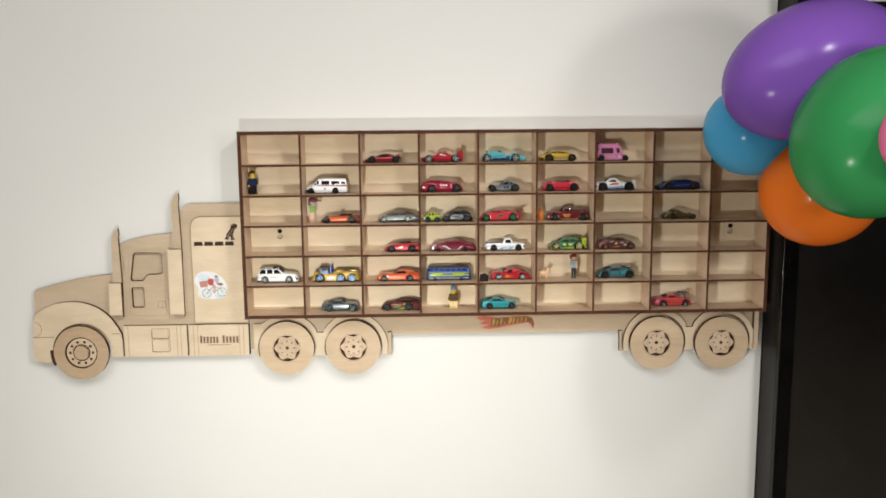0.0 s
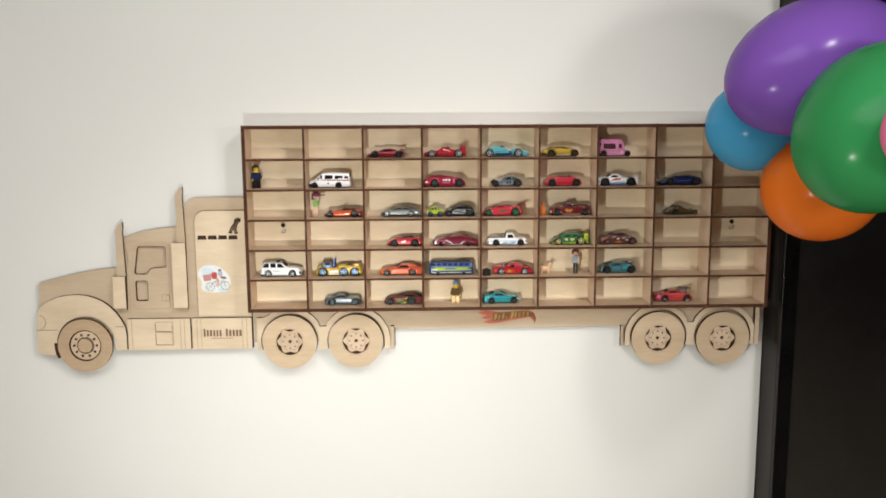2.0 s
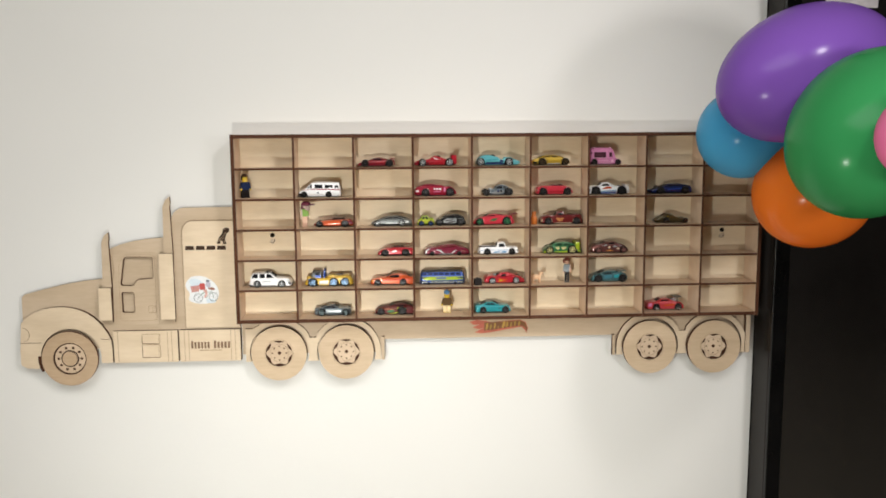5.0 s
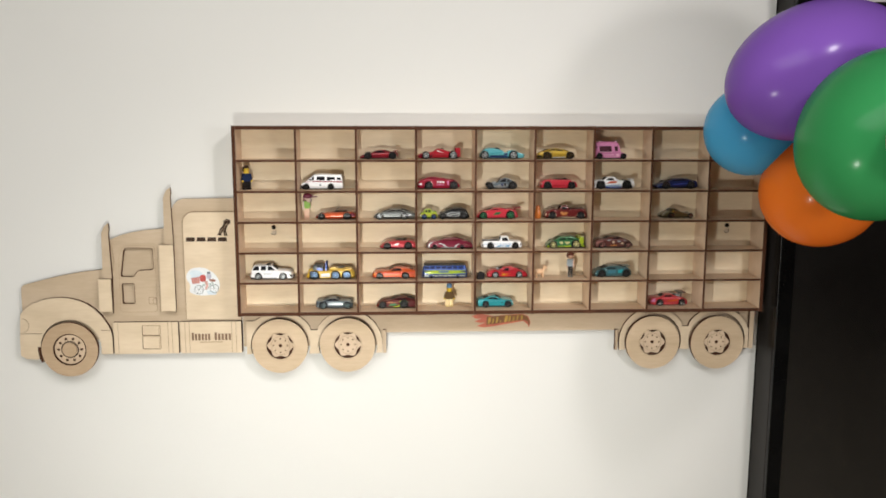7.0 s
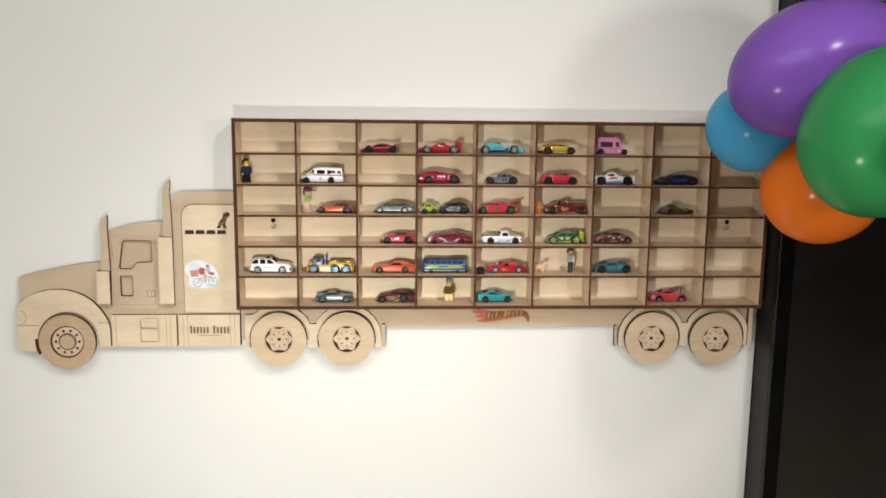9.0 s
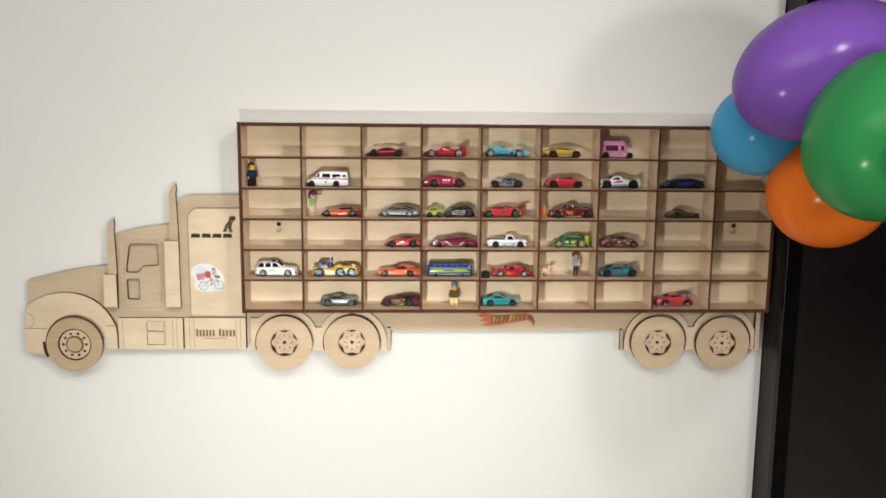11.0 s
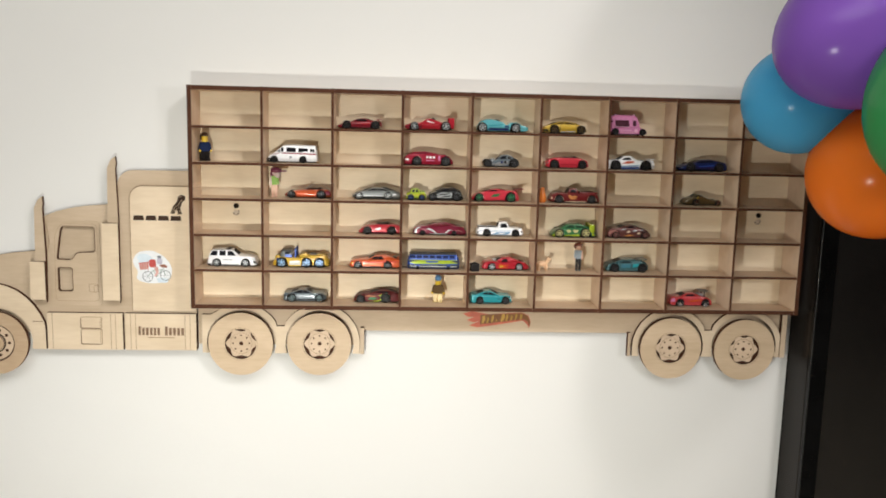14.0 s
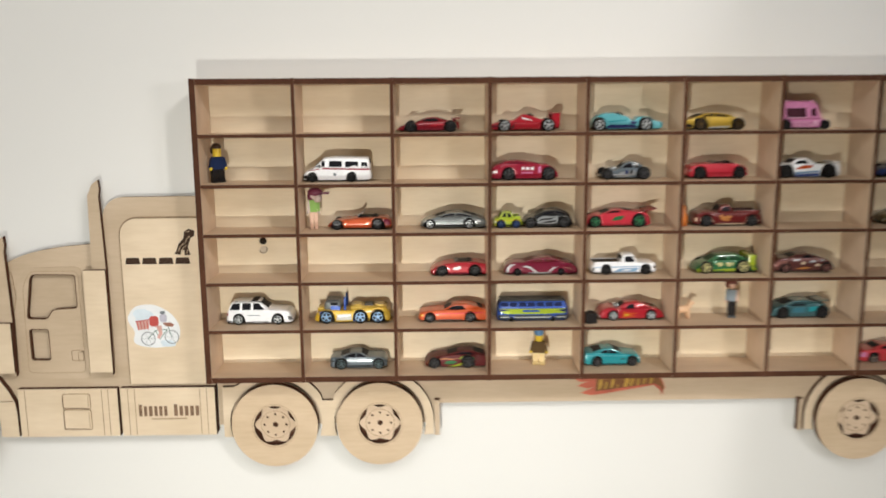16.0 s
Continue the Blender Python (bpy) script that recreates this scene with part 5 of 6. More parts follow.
ice_van = die_cast("pink toy ice cream van with a dark serving window", 1, 0.6081, 55.9, P_PINK, [(-0.2, 4.5), (0.3, 12), (41.7, 11.7), (45.2, 11.2), (52, 9.8), (55.6, 5.4)], [(-0, 12), (0.5, 27.9), (8.8, 29.7), (34.9, 29.6), (40.1, 27.6), (45.1, 11.5)], [(7.6, 5), (49.1, 5)],
         windows=[[(7, 12.8), (6.6, 22.2), (27.4, 22.2), (27.8, 12.8)], [(33.2, 13.8), (33.0, 21.8), (38.2, 21.8), (38.8, 13.8)], [(0.4, 18.6), (0.3, 22.7), (2.9, 22.7), (3.1, 18.6)]],
         marks=[(SILL, [(9.8, 6.9), (31.8, 6.9), (31.8, 7.9), (9.8, 7.8)]), (SILL, [(11.7, 2.4), (13.2, 2.4), (13.1, 5.9), (11.6, 5.9)]), (SILL, [(15.3, 2.4), (16.8, 2.4), (16.6, 5.9), (15.1, 5.9)]), (SILL, [(18.8, 2.4), (20.4, 2.4), (20.2, 5.9), (18.7, 5.9)]), (SILL, [(22.4, 2.4), (23.9, 2.4), (23.7, 5.9), (22.2, 5.9)]), (SILL, [(25.9, 2.4), (27.5, 2.4), (27.3, 5.9), (25.8, 5.9)]), (SILL, [(29.5, 2.4), (31, 2.4), (30.8, 5.9), (29.3, 5.9)]), (SILL, [(33, 2.4), (34.6, 2.4), (34.4, 5.9), (32.9, 5.9)]), (SILL, [(36.2, 3.7), (35.9, 9.2), (40.2, 9.5), (41.2, 4.5)]), (P_CORAL, [(50.6, 3.7), (54.8, 3.7), (54.7, 7), (50.4, 7)]), (SERVING, [(0.4, 2.1), (0.2, 5.9), (4, 5.9), (3.3, 2.1)])], rim=RIM_DARK, glass=SERVING, cab=0.97, category="toy van")
coach = die_cast("blue toy bus with a yellow-green side stripe", 5, 0.3110, 78.0, P_BLUE, [(-0.1, 7.7), (0.7, 14.5), (76.9, 14.6), (77.9, 7.7)], [(0.4, 14.5), (3.2, 22.6), (74.2, 23.1), (77.4, 14.6)], [(15.2, 2.5), (61, 2.5)],
         windows=[[(3.2, 16.8), (3.7, 20.8), (11.3, 21), (11.8, 16.8)], [(13, 16.8), (13.5, 20.9), (21.1, 21), (21.6, 16.8)], [(22.8, 16.8), (23.3, 20.9), (30.9, 21), (31.4, 16.8)], [(32.6, 16.8), (33.1, 20.9), (40.7, 21), (41.3, 16.8)], [(42.4, 16.8), (42.9, 20.9), (50.5, 21.1), (51.1, 16.8)], [(52.3, 16.8), (52.7, 20.9), (60.3, 21.1), (60.9, 16.8)], [(62.1, 16.8), (62.5, 20.9), (70.2, 21.1), (70.7, 16.8)]],
         marks=[(P_LIME, [(4.1, 9.8), (1.6, 14), (76.1, 14.1), (75.3, 9.1), (50.7, 8.2), (10.1, 8.2)]), (P_NAVY, [(1.6, 10.6), (1.6, 13.9), (13.4, 12.5)]), (P_NAVY, [(75.3, 10.3), (76.1, 13.7), (64.2, 12.2)]), (P_BLUE, [(27.8, 10.4), (45.6, 10.5), (45.5, 12.7), (27.8, 12.7)]), (ROOF_SLATE, [(0.8, 1.7), (0.8, 7.2), (77, 7.2), (77.1, 1.7)]), (RIM_WHITE, [(3.3, 4.1), (74.5, 4.1), (74.5, 5.1), (3.3, 5.1)])], rim=RIM_DARK, glass=NAVY_GLASS, cab=0.97, width=26.0, clear=1.2, category="toy bus")
rig = die_cast("yellow toy lorry with blue cab and three axles", 5, 0.1105, 82.7, P_YELLOW, [(0.1, 6.8), (3.5, 12.7), (11, 15.6), (24.3, 14.9), (39.3, 14.4), (46, 16.5), (62.7, 17.8), (77.7, 18.2), (82.7, 11.1)], [], [(13.3, 7.5), (50, 7.3), (69.3, 7.3)],
         marks=[(TANK, [(24.2, 3.7), (25.1, 10.2), (40.1, 11), (40.9, 4.3)]), (P_WHITE, [(25.9, 8.8), (39.3, 9.7), (39.3, 8.3), (25.9, 7.6)]), (P_BLUE, [(42.5, 2.6), (43.4, 6), (49.2, 6), (49.2, 2.6)]), (P_GOLD, [(74.3, 4.3), (76, 13.6), (81, 14.5), (81.9, 6)]), (CREAM, [(44.5, 12.6), (72.0, 14.4), (72.0, 13.2), (44.5, 11.4)]), (P_BLUE, [(4.6, 9.6), (5.4, 13.0), (10.4, 14.8), (10.8, 12.6)])], rim=RIM_ICE, category="toy truck")

# ---- wings, engines and other fittings
spoiler(wedge, 0.0575, 0.0665, 0.0136, 0.022, P_DARKRED, (0.0600, 0.0110))
for sy in (-0.0115, 0.0115):
    part("wing_end_plate", box(0.0640, 0.0725, sy - 0.0006, sy + 0.0006, 0.0045, 0.0190, 0.0008), P_RED, racer_car)
    part("side_pod", box(0.0240, 0.0510, sy * 0.84 - 0.0020, sy * 0.84 + 0.0020, 0.0026, 0.0092, 0.0018), P_RED, racer_car)
spoiler(racer_car, 0.0645, 0.0720, 0.0172, 0.025, P_RED, (0.0650, 0.0090))
spoiler(winged, 0.0635, 0.0770, 0.0172, 0.026, P_DARKRED, (0.0655, 0.0130), lean=0.16)
# thin grey plate added here stands in for a shadow above the engine
spoiler(coral, 0.0480, 0.0620, 0.0226, 0.022, RIM_GREY, (0.0540, 0.0120), 0.0010)
part("engine_block", box(0.0430, 0.0530, -0.0080, 0.0080, 0.0140, 0.0182, 0.0012), P_SILVER, coral, "exposed silver engine")
for k in range(4):
    part("intake_trumpet", lathe([(0.0009, -0.0014), (0.0013, 0.0014)], 10), CHROME, coral, m=pose(0.0440 + 0.0026 * k, -0.0058, 0.0194, 90))
spoiler(stripe_pickup, 0.0660, 0.0740, 0.0160, 0.026, P_WHITE, (0.0680, 0.0125))
part("roof_light_bar", box(0.0275, 0.0345, -0.0095, 0.0095, 0.0243, 0.0262, 0.0007), CHASSIS, suv, "dark light bar")
for ry in (-0.0100, 0.0100):
    part("roof_rail", box(0.0100, 0.0390, ry - 0.0006, ry + 0.0006, 0.0240, 0.0251, 0.0003), CHASSIS, suv)
part("mirror", box(0.0175, 0.0188, -0.0155, -0.0132, 0.0150, 0.0178, 0.0004), CHASSIS, minibus)
part("engine_block", box(0.0170, 0.0225, -0.0040, 0.0040, 0.0125, 0.0158, 0.0009), P_SILVER, hot_rod, "exposed silver engine")
part("intake_scoop", box(0.0178, 0.0215, -0.0026, 0.0026, 0.0156, 0.0174, 0.0006), CHROME, hot_rod)
spoiler(rally, 0.0560, 0.0640, 0.0186, 0.027, P_LIME, (0.0575, 0.0130))
for sy in (-0.0136, 0.0136):
    part("wing_end_plate", box(0.0565, 0.0645, sy - 0.0007, sy + 0.0007, 0.0085, 0.0205, 0.0008), P_LIME, rally)
spoiler(teal, 0.0510, 0.0625, 0.0182, 0.025, P_TEAL, (0.0530, 0.0145), lean=0.08)
part("engine_block", box(0.0095, 0.0175, -0.0060, 0.0060, 0.0085, 0.0128, 0.0012), P_SILVER, rat_rod, "exposed silver engine")
part("exhaust_header", box(0.0100, 0.0260, -0.0125, -0.0108, 0.0040, 0.0058, 0.0007), P_SILVER, rat_rod)
for rx in (0.0075, 0.0350):
    part("roof_knob", box(rx - 0.0013, rx + 0.0013, -0.0112, -0.0080, 0.0288, 0.0308, 0.0006), SILL, ice_van)
part("serving_sill", box(0.0070, 0.0290, -0.0160, -0.0136, 0.0118, 0.0127, 0.0003), SILL, ice_van)
part("roof", box(0.0028, 0.0735, -0.0112, 0.0112, 0.0218, 0.0234, 0.0008), ROOF_SLATE, coach, "dark roof")
bm = box(0.0105, 0.0290, -0.0118, 0.0118, 0.0130, 0.0244, 0.0030, seg=3)
for v in bm.verts:
    v.co.x += 0.16 * max(0.0, v.co.z - 0.0180) * (1 if v.co.x < 0.0200 else -0.3)
part("cab", bm, P_GUN, rig, "grey cab with dark windows", True)
part("cab_door", box(0.0180, 0.0285, -0.0124, -0.0116, 0.0142, 0.0196, 0.0006), P_BLUE, rig)
part("side_window", box(0.0178, 0.0262, -0.0122, -0.0112, 0.0200, 0.0230, 0.0005), GLASS, rig)
part("cab_roof", box(0.0128, 0.0275, -0.0106, 0.0106, 0.0242, 0.0258, 0.0007), RIM_GREY, rig)
part("bonnet", box(0.0030, 0.0112, -0.0095, 0.0095, 0.0118, 0.0176, 0.0024, seg=3), P_GOLD, rig, smooth=True)
for sy in (-0.0105, 0.0105):
    part("exhaust_stack", box(0.0322, 0.0348, sy - 0.0013, sy + 0.0013, 0.0110, 0.0292, 0.0009), P_BLUE, rig)
bm = box(0.0385, 0.0795, -0.0112, 0.0112, 0.0140, 0.0188, 0.0022, seg=3)
part("load_bed", bm, P_GOLD, rig, smooth=True)
for k in range(3):
    part("bed_hump", box(0.0420 + 0.0125 * k, 0.0515 + 0.0125 * k, -0.0085, 0.0085, 0.0180, 0.0200, 0.0012), P_GOLD if k != 1 else RIM_GREY, rig)

# ---------------------------------------------------------------- small figures and loose pieces
SKIN_Y = plain("toy_yellow_plastic", (0.72, 0.50, 0.03), 0.35)
HAIR = plain("toy_brown_plastic", (0.045, 0.022, 0.012), 0.4)
HAIR_RED = plain("toy_auburn_plastic", (0.15, 0.036, 0.020), 0.5)
NAVY_PL = plain("toy_navy_plastic", (0.006, 0.016, 0.060), 0.6, spec=0.25)
BLACK_PL = plain("toy_black_plastic", (0.008, 0.006, 0.006), 0.5, spec=0.25)
BROWN_PL = plain("toy_olive_brown_plastic", (0.085, 0.046, 0.012), 0.6, spec=0.2)
BEIGE_PL = plain("toy_beige_plastic", (0.62, 0.46, 0.20), 0.4)
SKY_PL = plain("toy_sky_blue_plastic", (0.10, 0.24, 0.46), 0.35)
GREY_PL = plain("toy_grey_blue_plastic", (0.22, 0.26, 0.29), 0.45)
PURPLE_PL = plain("toy_plum_plastic", (0.16, 0.025, 0.060), 0.45)
GREEN_PL = plain("toy_leaf_green_plastic", (0.20, 0.38, 0.05), 0.45)
FLESH_PL = plain("toy_peach_plastic", (0.66, 0.42, 0.30), 0.45)
PEACH_PL = plain("toy_peach_tan_plastic", (0.70, 0.46, 0.28), 0.5)
AMBER_PL = plain("toy_amber_plastic", (0.55, 0.16, 0.025), 0.3)


def shelf_z(row):
    return ROWS_Z[row] + (DARK if row == 6 else PLY) / 2 + 0.0001


def add_round(bm, x, y, z, rx, ry, rz, mat, top=None):
    g = bmesh.ops.create_uvsphere(bm, u_segments=14, v_segments=9, radius=1.0)
    for v in g["verts"]:
        v.co = Vector((x + v.co.x * rx, y + v.co.y * ry, z + v.co.z * rz))
    for f in set(f for v in g["verts"] for f in v.link_faces):
        f.material_index = mat
        f.smooth = True


def add_tube(bm, x, y, z0, z1, r0, r1, mat, n=14):
    g = bmesh.ops.create_cone(bm, cap_ends=True, segments=n, radius1=r0, radius2=r1, depth=z1 - z0)
    for v in g["verts"]:
        v.co += Vector((x, y, (z0 + z1) / 2))
    for f in set(f for v in g["verts"] for f in v.link_faces):
        f.material_index = mat


def add_taper(bm, x, y, z0, z1, wx0, wx1, d, mat, dx=0.0):
    q = [(-1, -1), (1, -1), (1, 1), (-1, 1)]
    a = [bm.verts.new((x + k[0] * wx0, y + k[1] * d, z0)) for k in q]
    b = [bm.verts.new((x + dx + k[0] * wx1, y + k[1] * d, z1)) for k in q]
    fs = [bm.faces.new(a[::-1]), bm.faces.new(b)]
    fs += [bm.faces.new((a[i], a[(i + 1) % 4], b[(i + 1) % 4], b[i])) for i in range(4)]
    for f in fs:
        f.material_index = mat


def block_figure(label, x, y, row, legs, shirt, head, hat, helmet=False, turn=0):
    """A plain small block figure of building-brick proportions, one mesh."""
    bm = bmesh.new()
    for s in (-1, 1):
        add_box(bm, s * 0.0041 - 0.0038, s * 0.0041 + 0.0038, -0.0040, 0.0040, 0.0, 0.0032, 0.0005, 0)
        add_box(bm, s * 0.0041 - 0.0038, s * 0.0041 + 0.0038, -0.0024, 0.0036, 0.0032, 0.0130, 0.0004, 0)
        add_taper(bm, s * 0.0094, -0.0004, 0.0150, 0.0252, 0.0020, 0.0018, 0.0024, 1, -s * 0.0028)
        add_round(bm, s * 0.0098, -0.0016, 0.0140, 0.0019, 0.0022, 0.0019, 2)
    add_taper(bm, 0, 0.0004, 0.0132, 0.0260, 0.0078, 0.0056, 0.0036, 1)
    add_tube(bm, 0, 0.0002, 0.0260, 0.0352, 0.0050, 0.0050, 2)
    if helmet:
        add_round(bm, 0, 0.0004, 0.0350, 0.0062, 0.0064, 0.0052, 3)
        add_box(bm, -0.0060, 0.0060, 0.0, 0.0064, 0.0290, 0.0352, 0.0016, 3)
    else:
        add_round(bm, 0, 0.0008, 0.0352, 0.0058, 0.0060, 0.0040, 3)
        add_box(bm, -0.0056, 0.0056, 0.0010, 0.0062, 0.0285, 0.0360, 0.0014, 3)
    bmesh.ops.scale(bm, vec=(0.88, 0.95, 1.06), verts=bm.verts[:])
    ob = part("block_figure", bm, [legs, shirt, head, hat], m=pose(x, y, shelf_z(row), 0, 0, turn))
    return tagged(ob, label, "toy figure", "toy figures on the shelf")


block_figure("navy blue toy block figure with a yellow head", 0.0130, 0.0300, 2, BLACK_PL, NAVY_PL, SKIN_Y, HAIR, turn=42)
block_figure("toy block figure with a blue helmet and beige legs", 0.3580, 0.0340, 6, BEIGE_PL, BROWN_PL, SKIN_Y, SKY_PL, True, turn=-8)


def slim_figure(label, x, y, row, legs, shirt, skin, hair, feet, tall, arm=1, turn=0, wide=1.0, brim=False):
    """A slim plain doll figure, one mesh."""
    bm = bmesh.new()
    k = tall / 0.044
    for s in (-1, 1):
        add_taper(bm, s * 0.0022 * wide, 0, 0.002 * k, 0.0190 * k, 0.0017, 0.0022, 0.0022, 0)
        add_box(bm, s * 0.0022 - 0.0018, s * 0.0022 + 0.0018, -0.0046, 0.0026, 0, 0.0024, 0.0006, 4)
    add_taper(bm, 0, 0, 0.0185 * k, 0.0315 * k, 0.0036, 0.0045, 0.0028, 1)
    for s in (-1, 1):
        add_taper(bm, s * 0.0055, 0, 0.0190 * k, 0.0312 * k, 0.0012, 0.0014, 0.0015, 2 if s != arm else 1, -s * 0.0008)
        add_round(bm, s * 0.0058, -0.0006, 0.0180 * k, 0.0014, 0.0014, 0.0016, 2)
    add_tube(bm, 0, 0, 0.0310 * k, 0.0335 * k, 0.0014, 0.0014, 2, 10)
    add_round(bm, 0, -0.0004, 0.0368 * k, 0.0042, 0.0042, 0.0048, 2)
    add_round(bm, 0, 0.0010, 0.0390 * k, 0.0056, 0.0054, 0.0048, 3)
    add_round(bm, arm * 0.0040, 0.0018, 0.0374 * k, 0.0036, 0.0034, 0.0046, 3)
    if brim:
        add_round(bm, arm * 0.0022, 0.0004, 0.0396 * k, 0.0082, 0.0066, 0.0052, 3)
        add_round(bm, -arm * 0.0024, 0.0016, 0.0345 * k, 0.0040, 0.0046, 0.0062, 3)
        add_taper(bm, arm * 0.0110, -0.0010, 0.0378 * k, 0.0396 * k, 0.0054, 0.0048, 0.0044, 3, arm * 0.0016)
        add_round(bm, arm * 0.0044, -0.0016, 0.0335 * k, 0.0050, 0.0040, 0.0050, 2)
    ob = part("doll_figure", bm, [legs, shirt, skin, hair, feet], m=pose(x, y, shelf_z(row), 0, 0, turn))
    return tagged(ob, label, "toy figure", "toy figures on the shelf")


BLOUSE = plain("toy_pale_plastic", (0.60, 0.48, 0.44), 0.45)
slim_figure("slim toy doll with a plum cap and a green top", 0.1125, 0.0340, 3, FLESH_PL, GREEN_PL, BLOUSE, PURPLE_PL, FLESH_PL, 0.0440, 1, 10, 1.0, True)
slim_figure("slim toy doll with auburn hair and dark trousers", 0.5715, 0.0330, 5, BLACK_PL, GREY_PL, FLESH_PL, HAIR_RED, GREY_PL, 0.0440, -1, -10)

# peach animal figure
bm = bmesh.new()
add_round(bm, 0.0005, 0, 0.0115, 0.0092, 0.0044, 0.0048, 0)
for lx in (-0.0064, 0.0066):
    for ly in (-0.0024, 0.0024):
        add_tube(bm, lx, ly, 0.0, 0.0105, 0.0017, 0.0021, 0, 8)
add_taper(bm, -0.0068, 0, 0.0125, 0.0180, 0.0028, 0.0021, 0.0022, 0, -0.0018)
add_round(bm, -0.0102, 0, 0.0182, 0.0042, 0.0026, 0.0027, 0)
for ly in (-0.0014, 0.0014):
    add_taper(bm, -0.0084, ly, 0.0196, 0.0226, 0.0010, 0.0003, 0.0007, 0)
add_taper(bm, 0.0092, 0, 0.0110, 0.0165, 0.0012, 0.0008, 0.0010, 0, 0.0026)
tagged(part("animal_figure", bm, PEACH_PL, m=pose(0.5160, 0.0290, shelf_z(5), 0, 0, 190) @ Matrix.Scale(0.94, 4)), "small peach plastic animal figure standing on the shelf", "toy animal", "toy figures on the shelf")

# amber bottle-shaped figure beside the vintage pickup
bm = lathe([(0.0052, 0.0), (0.0062, 0.0015), (0.0064, 0.0100), (0.0050, 0.0150), (0.0036, 0.0180), (0.0040, 0.0215), (0.0032, 0.0245), (0.0012, 0.0255)], 18)
bmesh.ops.rotate(bm, verts=bm.verts[:], matrix=Matrix.Rotation(radians(90), 3, "X"))
tagged(part("amber_figure", bm, AMBER_PL, smooth=True, m=pose(0.5115, 0.0320, shelf_z(3)) @ Matrix.Diagonal((0.95, 0.95, 0.90, 1))), "small amber plastic bottle-shaped toy beside the pickup", "toy")

# black plastic block beside the red hot rod
block = thing("small_block", "small black plastic block lying on the shelf", "toy block", m=pose(0.4112, 0.0170, shelf_z(5), 0, 0, 8))
part("block_body", box(-0.0062, 0.0062, -0.0060, 0.0060, 0, 0.0115, 0.0008), BLACK_PL, block)
part("block_stud", lathe([(0.0028, 0.0), (0.0028, 0.0016)], 14), BLACK_PL, block, m=pose(0, 0, 0.0114, 90))

# ---------------------------------------------------------------- stickers
ST_WHITE = plain("sticker_white", (0.78, 0.80, 0.82), 0.35, var=0.03)
ST_RED = plain("sticker_red", (0.50, 0.075, 0.065), 0.4)
ST_BROWN = plain("sticker_brown", (0.30, 0.13, 0.09), 0.4)
ST_GREY = plain("sticker_grey", (0.16, 0.18, 0.20), 0.4)
ST_TEAL = plain("sticker_green", (0.14, 0.24, 0.20), 0.4)
FLAME = plain("flame_coral", (0.52, 0.13, 0.08), 0.4, var=0.15)
FLAME_GOLD = plain("flame_gold", (0.42, 0.255, 0.050), 0.4, var=0.25)
FLAME_BROWN = plain("flame_brown", (0.20, 0.085, 0.030), 0.4, var=0.25)
SY = 0.0312
ST_PALE = plain("sticker_pale_blue", (0.64, 0.73, 0.80), 0.35, var=0.06)
ST_ROSE = plain("sticker_rose", (0.62, 0.36, 0.32), 0.4)
ST_LAVENDER = plain("sticker_lavender_grey", (0.45, 0.44, 0.52), 0.4)
sticker = thing("round_sticker", "white rounded sticker printed with a bicycle, on plywood", "sticker", m=SET_BACK @ pose(-0.0670, 0, 1.2415))
rim_at = [(-28.0, 11.6), (-19.5, 22.6), (-2.2, 24.8), (10.4, 20.4), (21.4, 11.6), (27.7, -0.9), (26.1, -15.1), (18.2, -21.4), (0.9, -24.5), (-16.4, -22.0), (-23.6, -16.7), (-22.0, -6.0), (-27.4, 3.8)]
blob = []
for k in range(len(rim_at)):
    p0, p1, p2, p3 = (Vector(rim_at[(k + j) % len(rim_at)]) for j in (-1, 0, 1, 2))
    for u in (0.0, 0.25, 0.5, 0.75):
        q = 0.5 * (2 * p1 + (p2 - p0) * u + (2 * p0 - 5 * p1 + 4 * p2 - p3) * u * u + (3 * p1 - p0 - 3 * p2 + p3) * u ** 3)
        blob.append((q.x * 0.001, q.y * 0.001))
part("paper", plate(blob, SY, SY + 0.0002, (), 0, 0), ST_WHITE, sticker)
part("blue_wash", plate([(x * 0.42 - 0.0105, z * 0.34 + 0.0115) for x, z in blob], SY - 0.0001, SY, (), 0, 0), ST_PALE, sticker)
part("blue_wash", plate([(x * 0.30 + 0.0140, z * 0.16 - 0.0195) for x, z in blob], SY - 0.0001, SY, (), 0, 0), ST_PALE, sticker)
for bx, bz in ((-0.0075, -0.0140), (0.0185, -0.0122)):
    part("bicycle_wheel", stroke(circle(bx, bz, 0.0075, 24), 0.0008, SY - 0.0003, SY - 0.0001, True), ST_GREY, sticker)
    for a in (0, 60, 120):
        c, d = 0.0070 * math.cos(radians(a)), 0.0070 * math.sin(radians(a))
        part("spoke", stroke([(bx - c, bz - d), (bx + c, bz + d)], 0.00025, SY - 0.0003, SY - 0.0001), ST_GREY, sticker)
part("bicycle_frame", stroke([(-0.0075, -0.0140), (0.0010, -0.0045), (0.0140, -0.0035), (0.0055, -0.0145), (0.0010, -0.0045)], 0.0008, SY - 0.0003, SY - 0.0001), ST_TEAL, sticker)
part("bicycle_fork", stroke([(0.0185, -0.0122), (0.0150, 0.0005), (0.0180, 0.0020)], 0.0008, SY - 0.0003, SY - 0.0001), ST_TEAL, sticker)
part("basket", plate([(-0.0200, 0.0060), (-0.0052, 0.0080), (-0.0060, -0.0020), (-0.0180, -0.0040)], SY - 0.0003, SY - 0.0001, (), 0, 0), ST_ROSE, sticker)
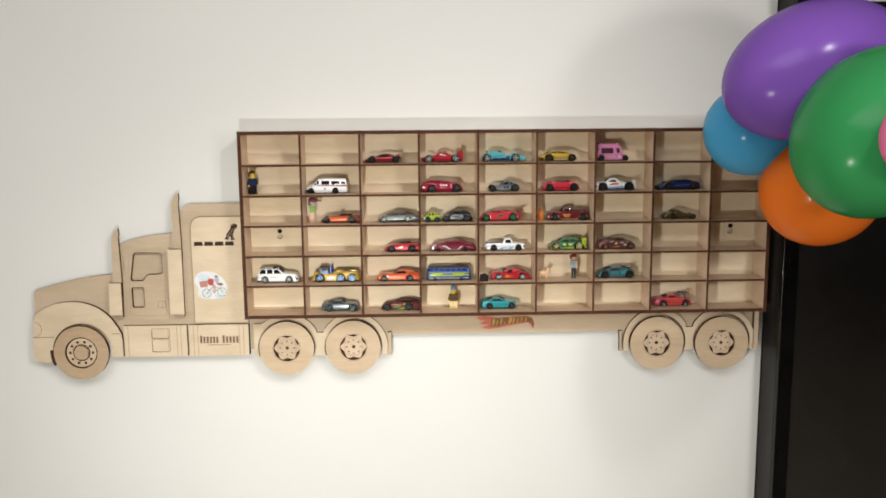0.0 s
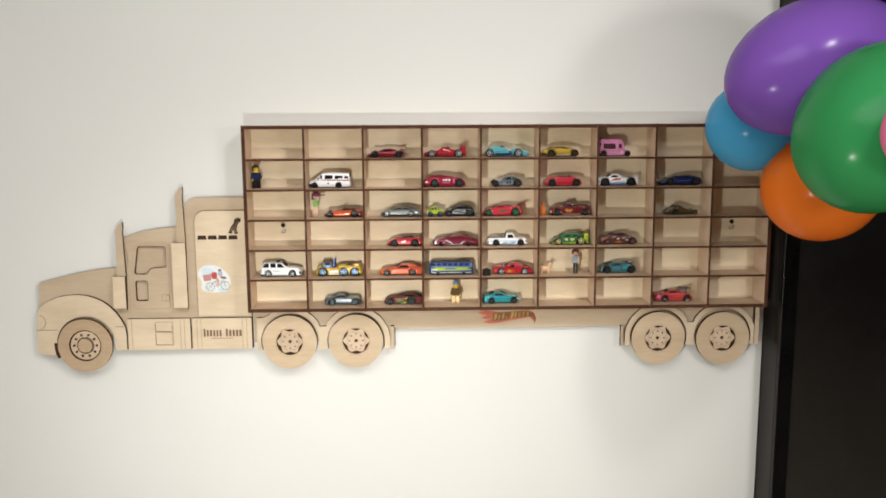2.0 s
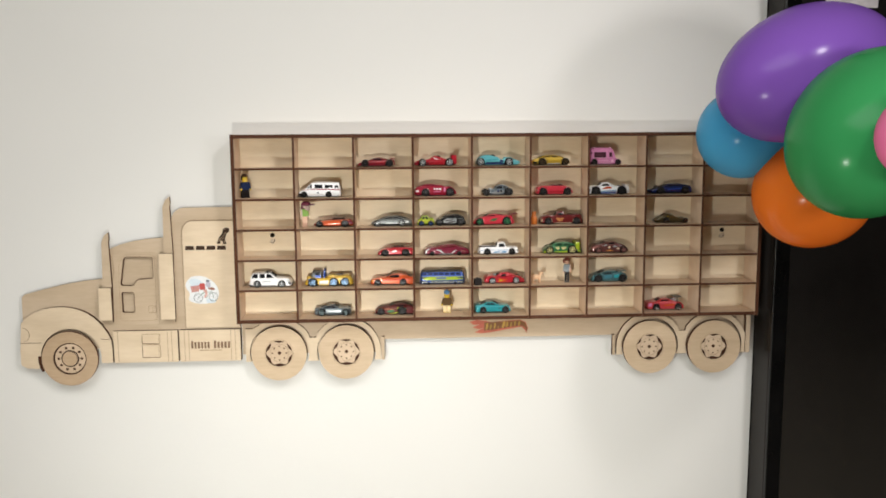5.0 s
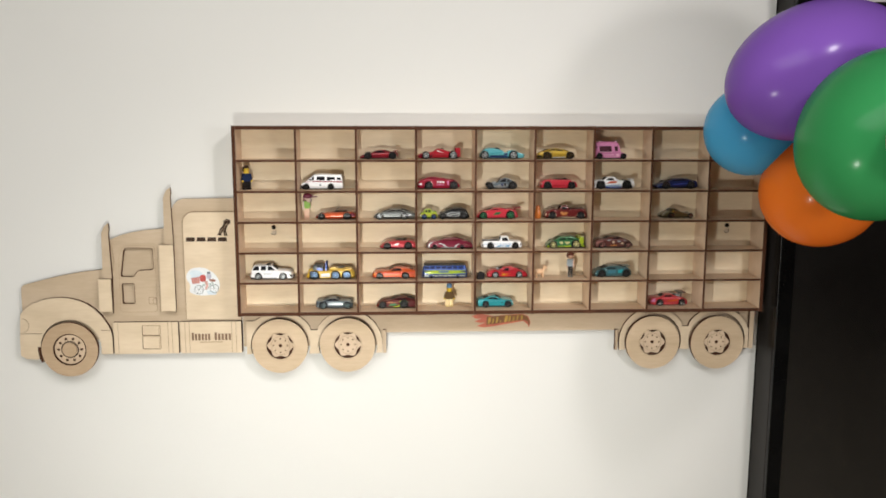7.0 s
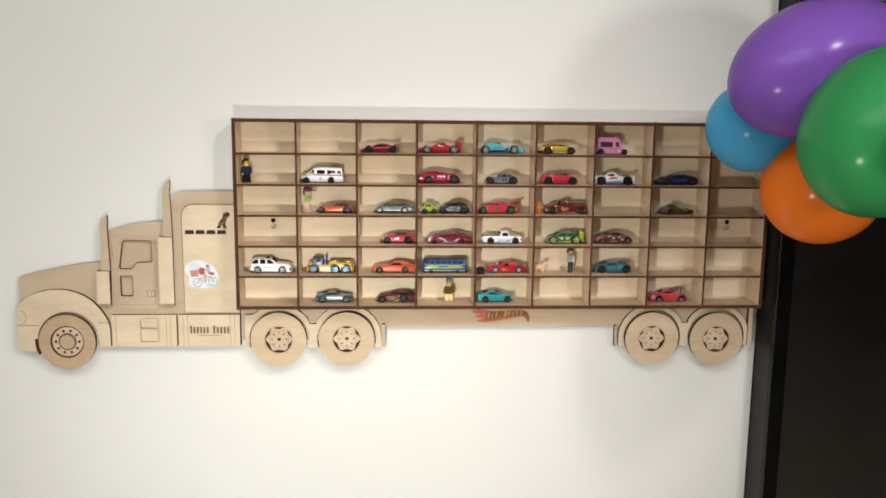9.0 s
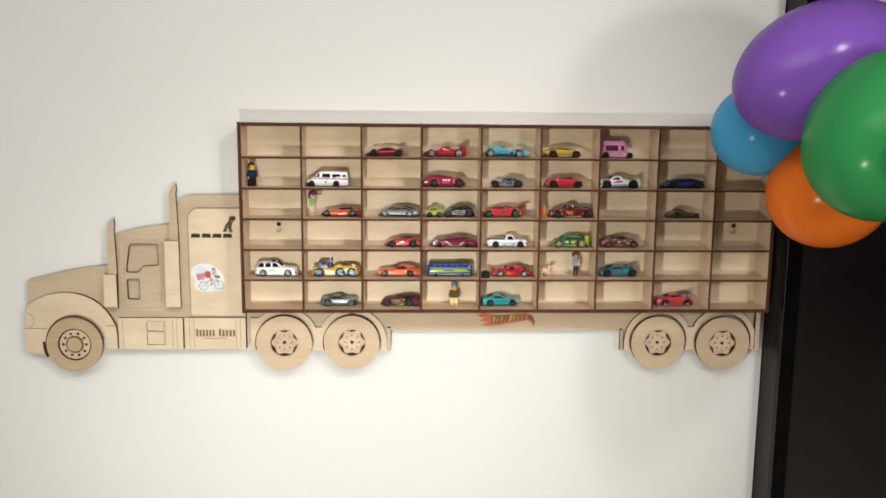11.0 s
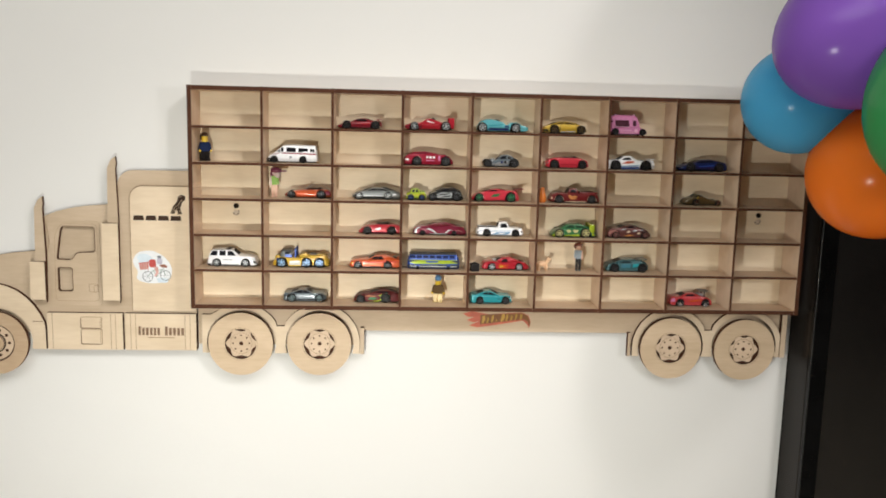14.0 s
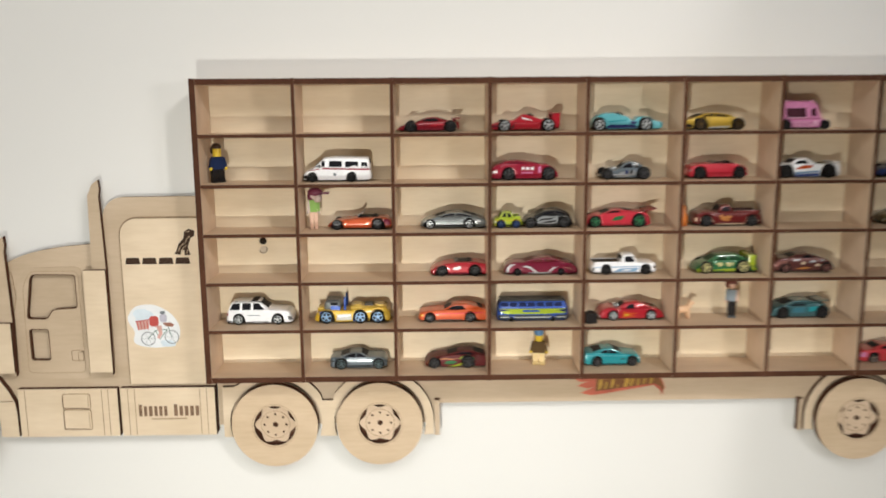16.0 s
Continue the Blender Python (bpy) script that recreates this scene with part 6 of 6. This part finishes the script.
for k in range(4):
    part("basket_bar", stroke([(-0.0185 + 0.0036 * k, 0.0058), (-0.0172 + 0.0034 * k, -0.0034)], 0.0009, SY - 0.0005, SY - 0.0003), ST_RED, sticker)
part("basket_bar", stroke([(-0.0198, 0.0058), (-0.0054, 0.0078)], 0.0010, SY - 0.0005, SY - 0.0003), ST_RED, sticker)
part("red_patch", plate(rounded(-0.0050, 0.0050, 0.0000, 0.0118, 0.0032, 4), SY - 0.0004, SY - 0.0001, (), 0, 0), ST_RED, sticker)
part("rose_patch", plate([(0.0015, 0.0010), (0.0078, 0.0010), (0.0085, -0.0085), (0.0050, -0.0140), (0.0022, -0.0132), (0.0048, -0.0070)], SY - 0.0005, SY - 0.0001, (), 0, 0), ST_ROSE, sticker)
part("lavender_patch", plate(rounded(0.0065, 0.0142, 0.0048, 0.0140, 0.0026, 4), SY - 0.0004, SY - 0.0001, (), 0, 0), ST_LAVENDER, sticker)
part("dark_patch", plate(rounded(0.0070, 0.0128, 0.0138, 0.0175, 0.0018, 3), SY - 0.0005, SY - 0.0001, (), 0, 0), ST_GREY, sticker)
part("brown_patch", plate([(0.0095, 0.0040), (0.0175, 0.0046), (0.0218, 0.0020), (0.0200, -0.0006), (0.0120, 0.0006)], SY - 0.0006, SY - 0.0001, (), 0, 0), ST_BROWN, sticker)

# flame-shaped maker's mark on the chassis rail
flame = thing("flame_sticker", "coral and gold flame-shaped sticker on the plywood rail", "sticker", m=SET_BACK @ pose(0.4490, 0, 1.1672) @ Matrix.Diagonal((1.03, 1, 1.32, 1)))
FY = 0.0331
tongues = [(-0.0500, 0.0065), (-0.0420, 0.0025), (-0.0330, 0.0030), (-0.0445, -0.0010), (-0.0340, -0.0035), (-0.0250, -0.0020), (-0.0410, -0.0075), (-0.0290, -0.0095), (-0.0130, -0.0080), (0.0060, -0.0055), (0.0250, -0.0030), (0.0400, -0.0010),
           (0.0470, -0.0060), (0.0490, -0.0105), (0.0520, -0.0030), (0.0480, 0.0050), (0.0380, 0.0085), (0.0230, 0.0080), (0.0050, 0.0070), (-0.0120, 0.0060), (-0.0250, 0.0080), (-0.0370, 0.0095)]
part("flame", plate(tongues, FY, FY + 0.0003, (), 0, 0), FLAME, flame)
inner = [(-0.0245, -0.0060), (0.0400, 0.0005), (0.0470, -0.0020), (0.0495, -0.0085), (0.0510, -0.0030), (0.0470, 0.0045), (0.0380, 0.0078), (0.0230, 0.0074), (-0.0240, 0.0056)]
part("flame_core", plate(inner, FY - 0.0002, FY, (), 0, 0), FLAME_BROWN, flame)
for k, (tall, wide, lean) in enumerate(((1.0, 5.2, 1.6), (0.72, 4.4, 0.9), (0.95, 3.6, 1.8), (0.35, 2.0, 0.4), (1.0, 6.2, 2.0), (0.92, 4.2, 1.3), (0.68, 4.0, 0.8), (0.90, 3.2, 1.5), (0.74, 4.4, 1.0))):
    bx, bz, ht = -0.0225 + 0.0071 * k, -0.0046 + 0.0006 * k, 0.0094 * tall
    wd, ln = wide * 0.001, lean * 0.001
    blob = softened([(bx, bz), (bx + wd * 0.55, bz - 0.0003), (bx + wd + ln * 0.3, bz + ht * 0.45), (bx + wd * 0.75 + ln, bz + ht), (bx + ln, bz + ht * 0.92), (bx + wd * 0.25, bz + ht * 0.5)], 0.0012)
    part("core_patch", plate(blob, FY - 0.0004, FY - 0.0002, (), 0, 0), FLAME_GOLD, flame)
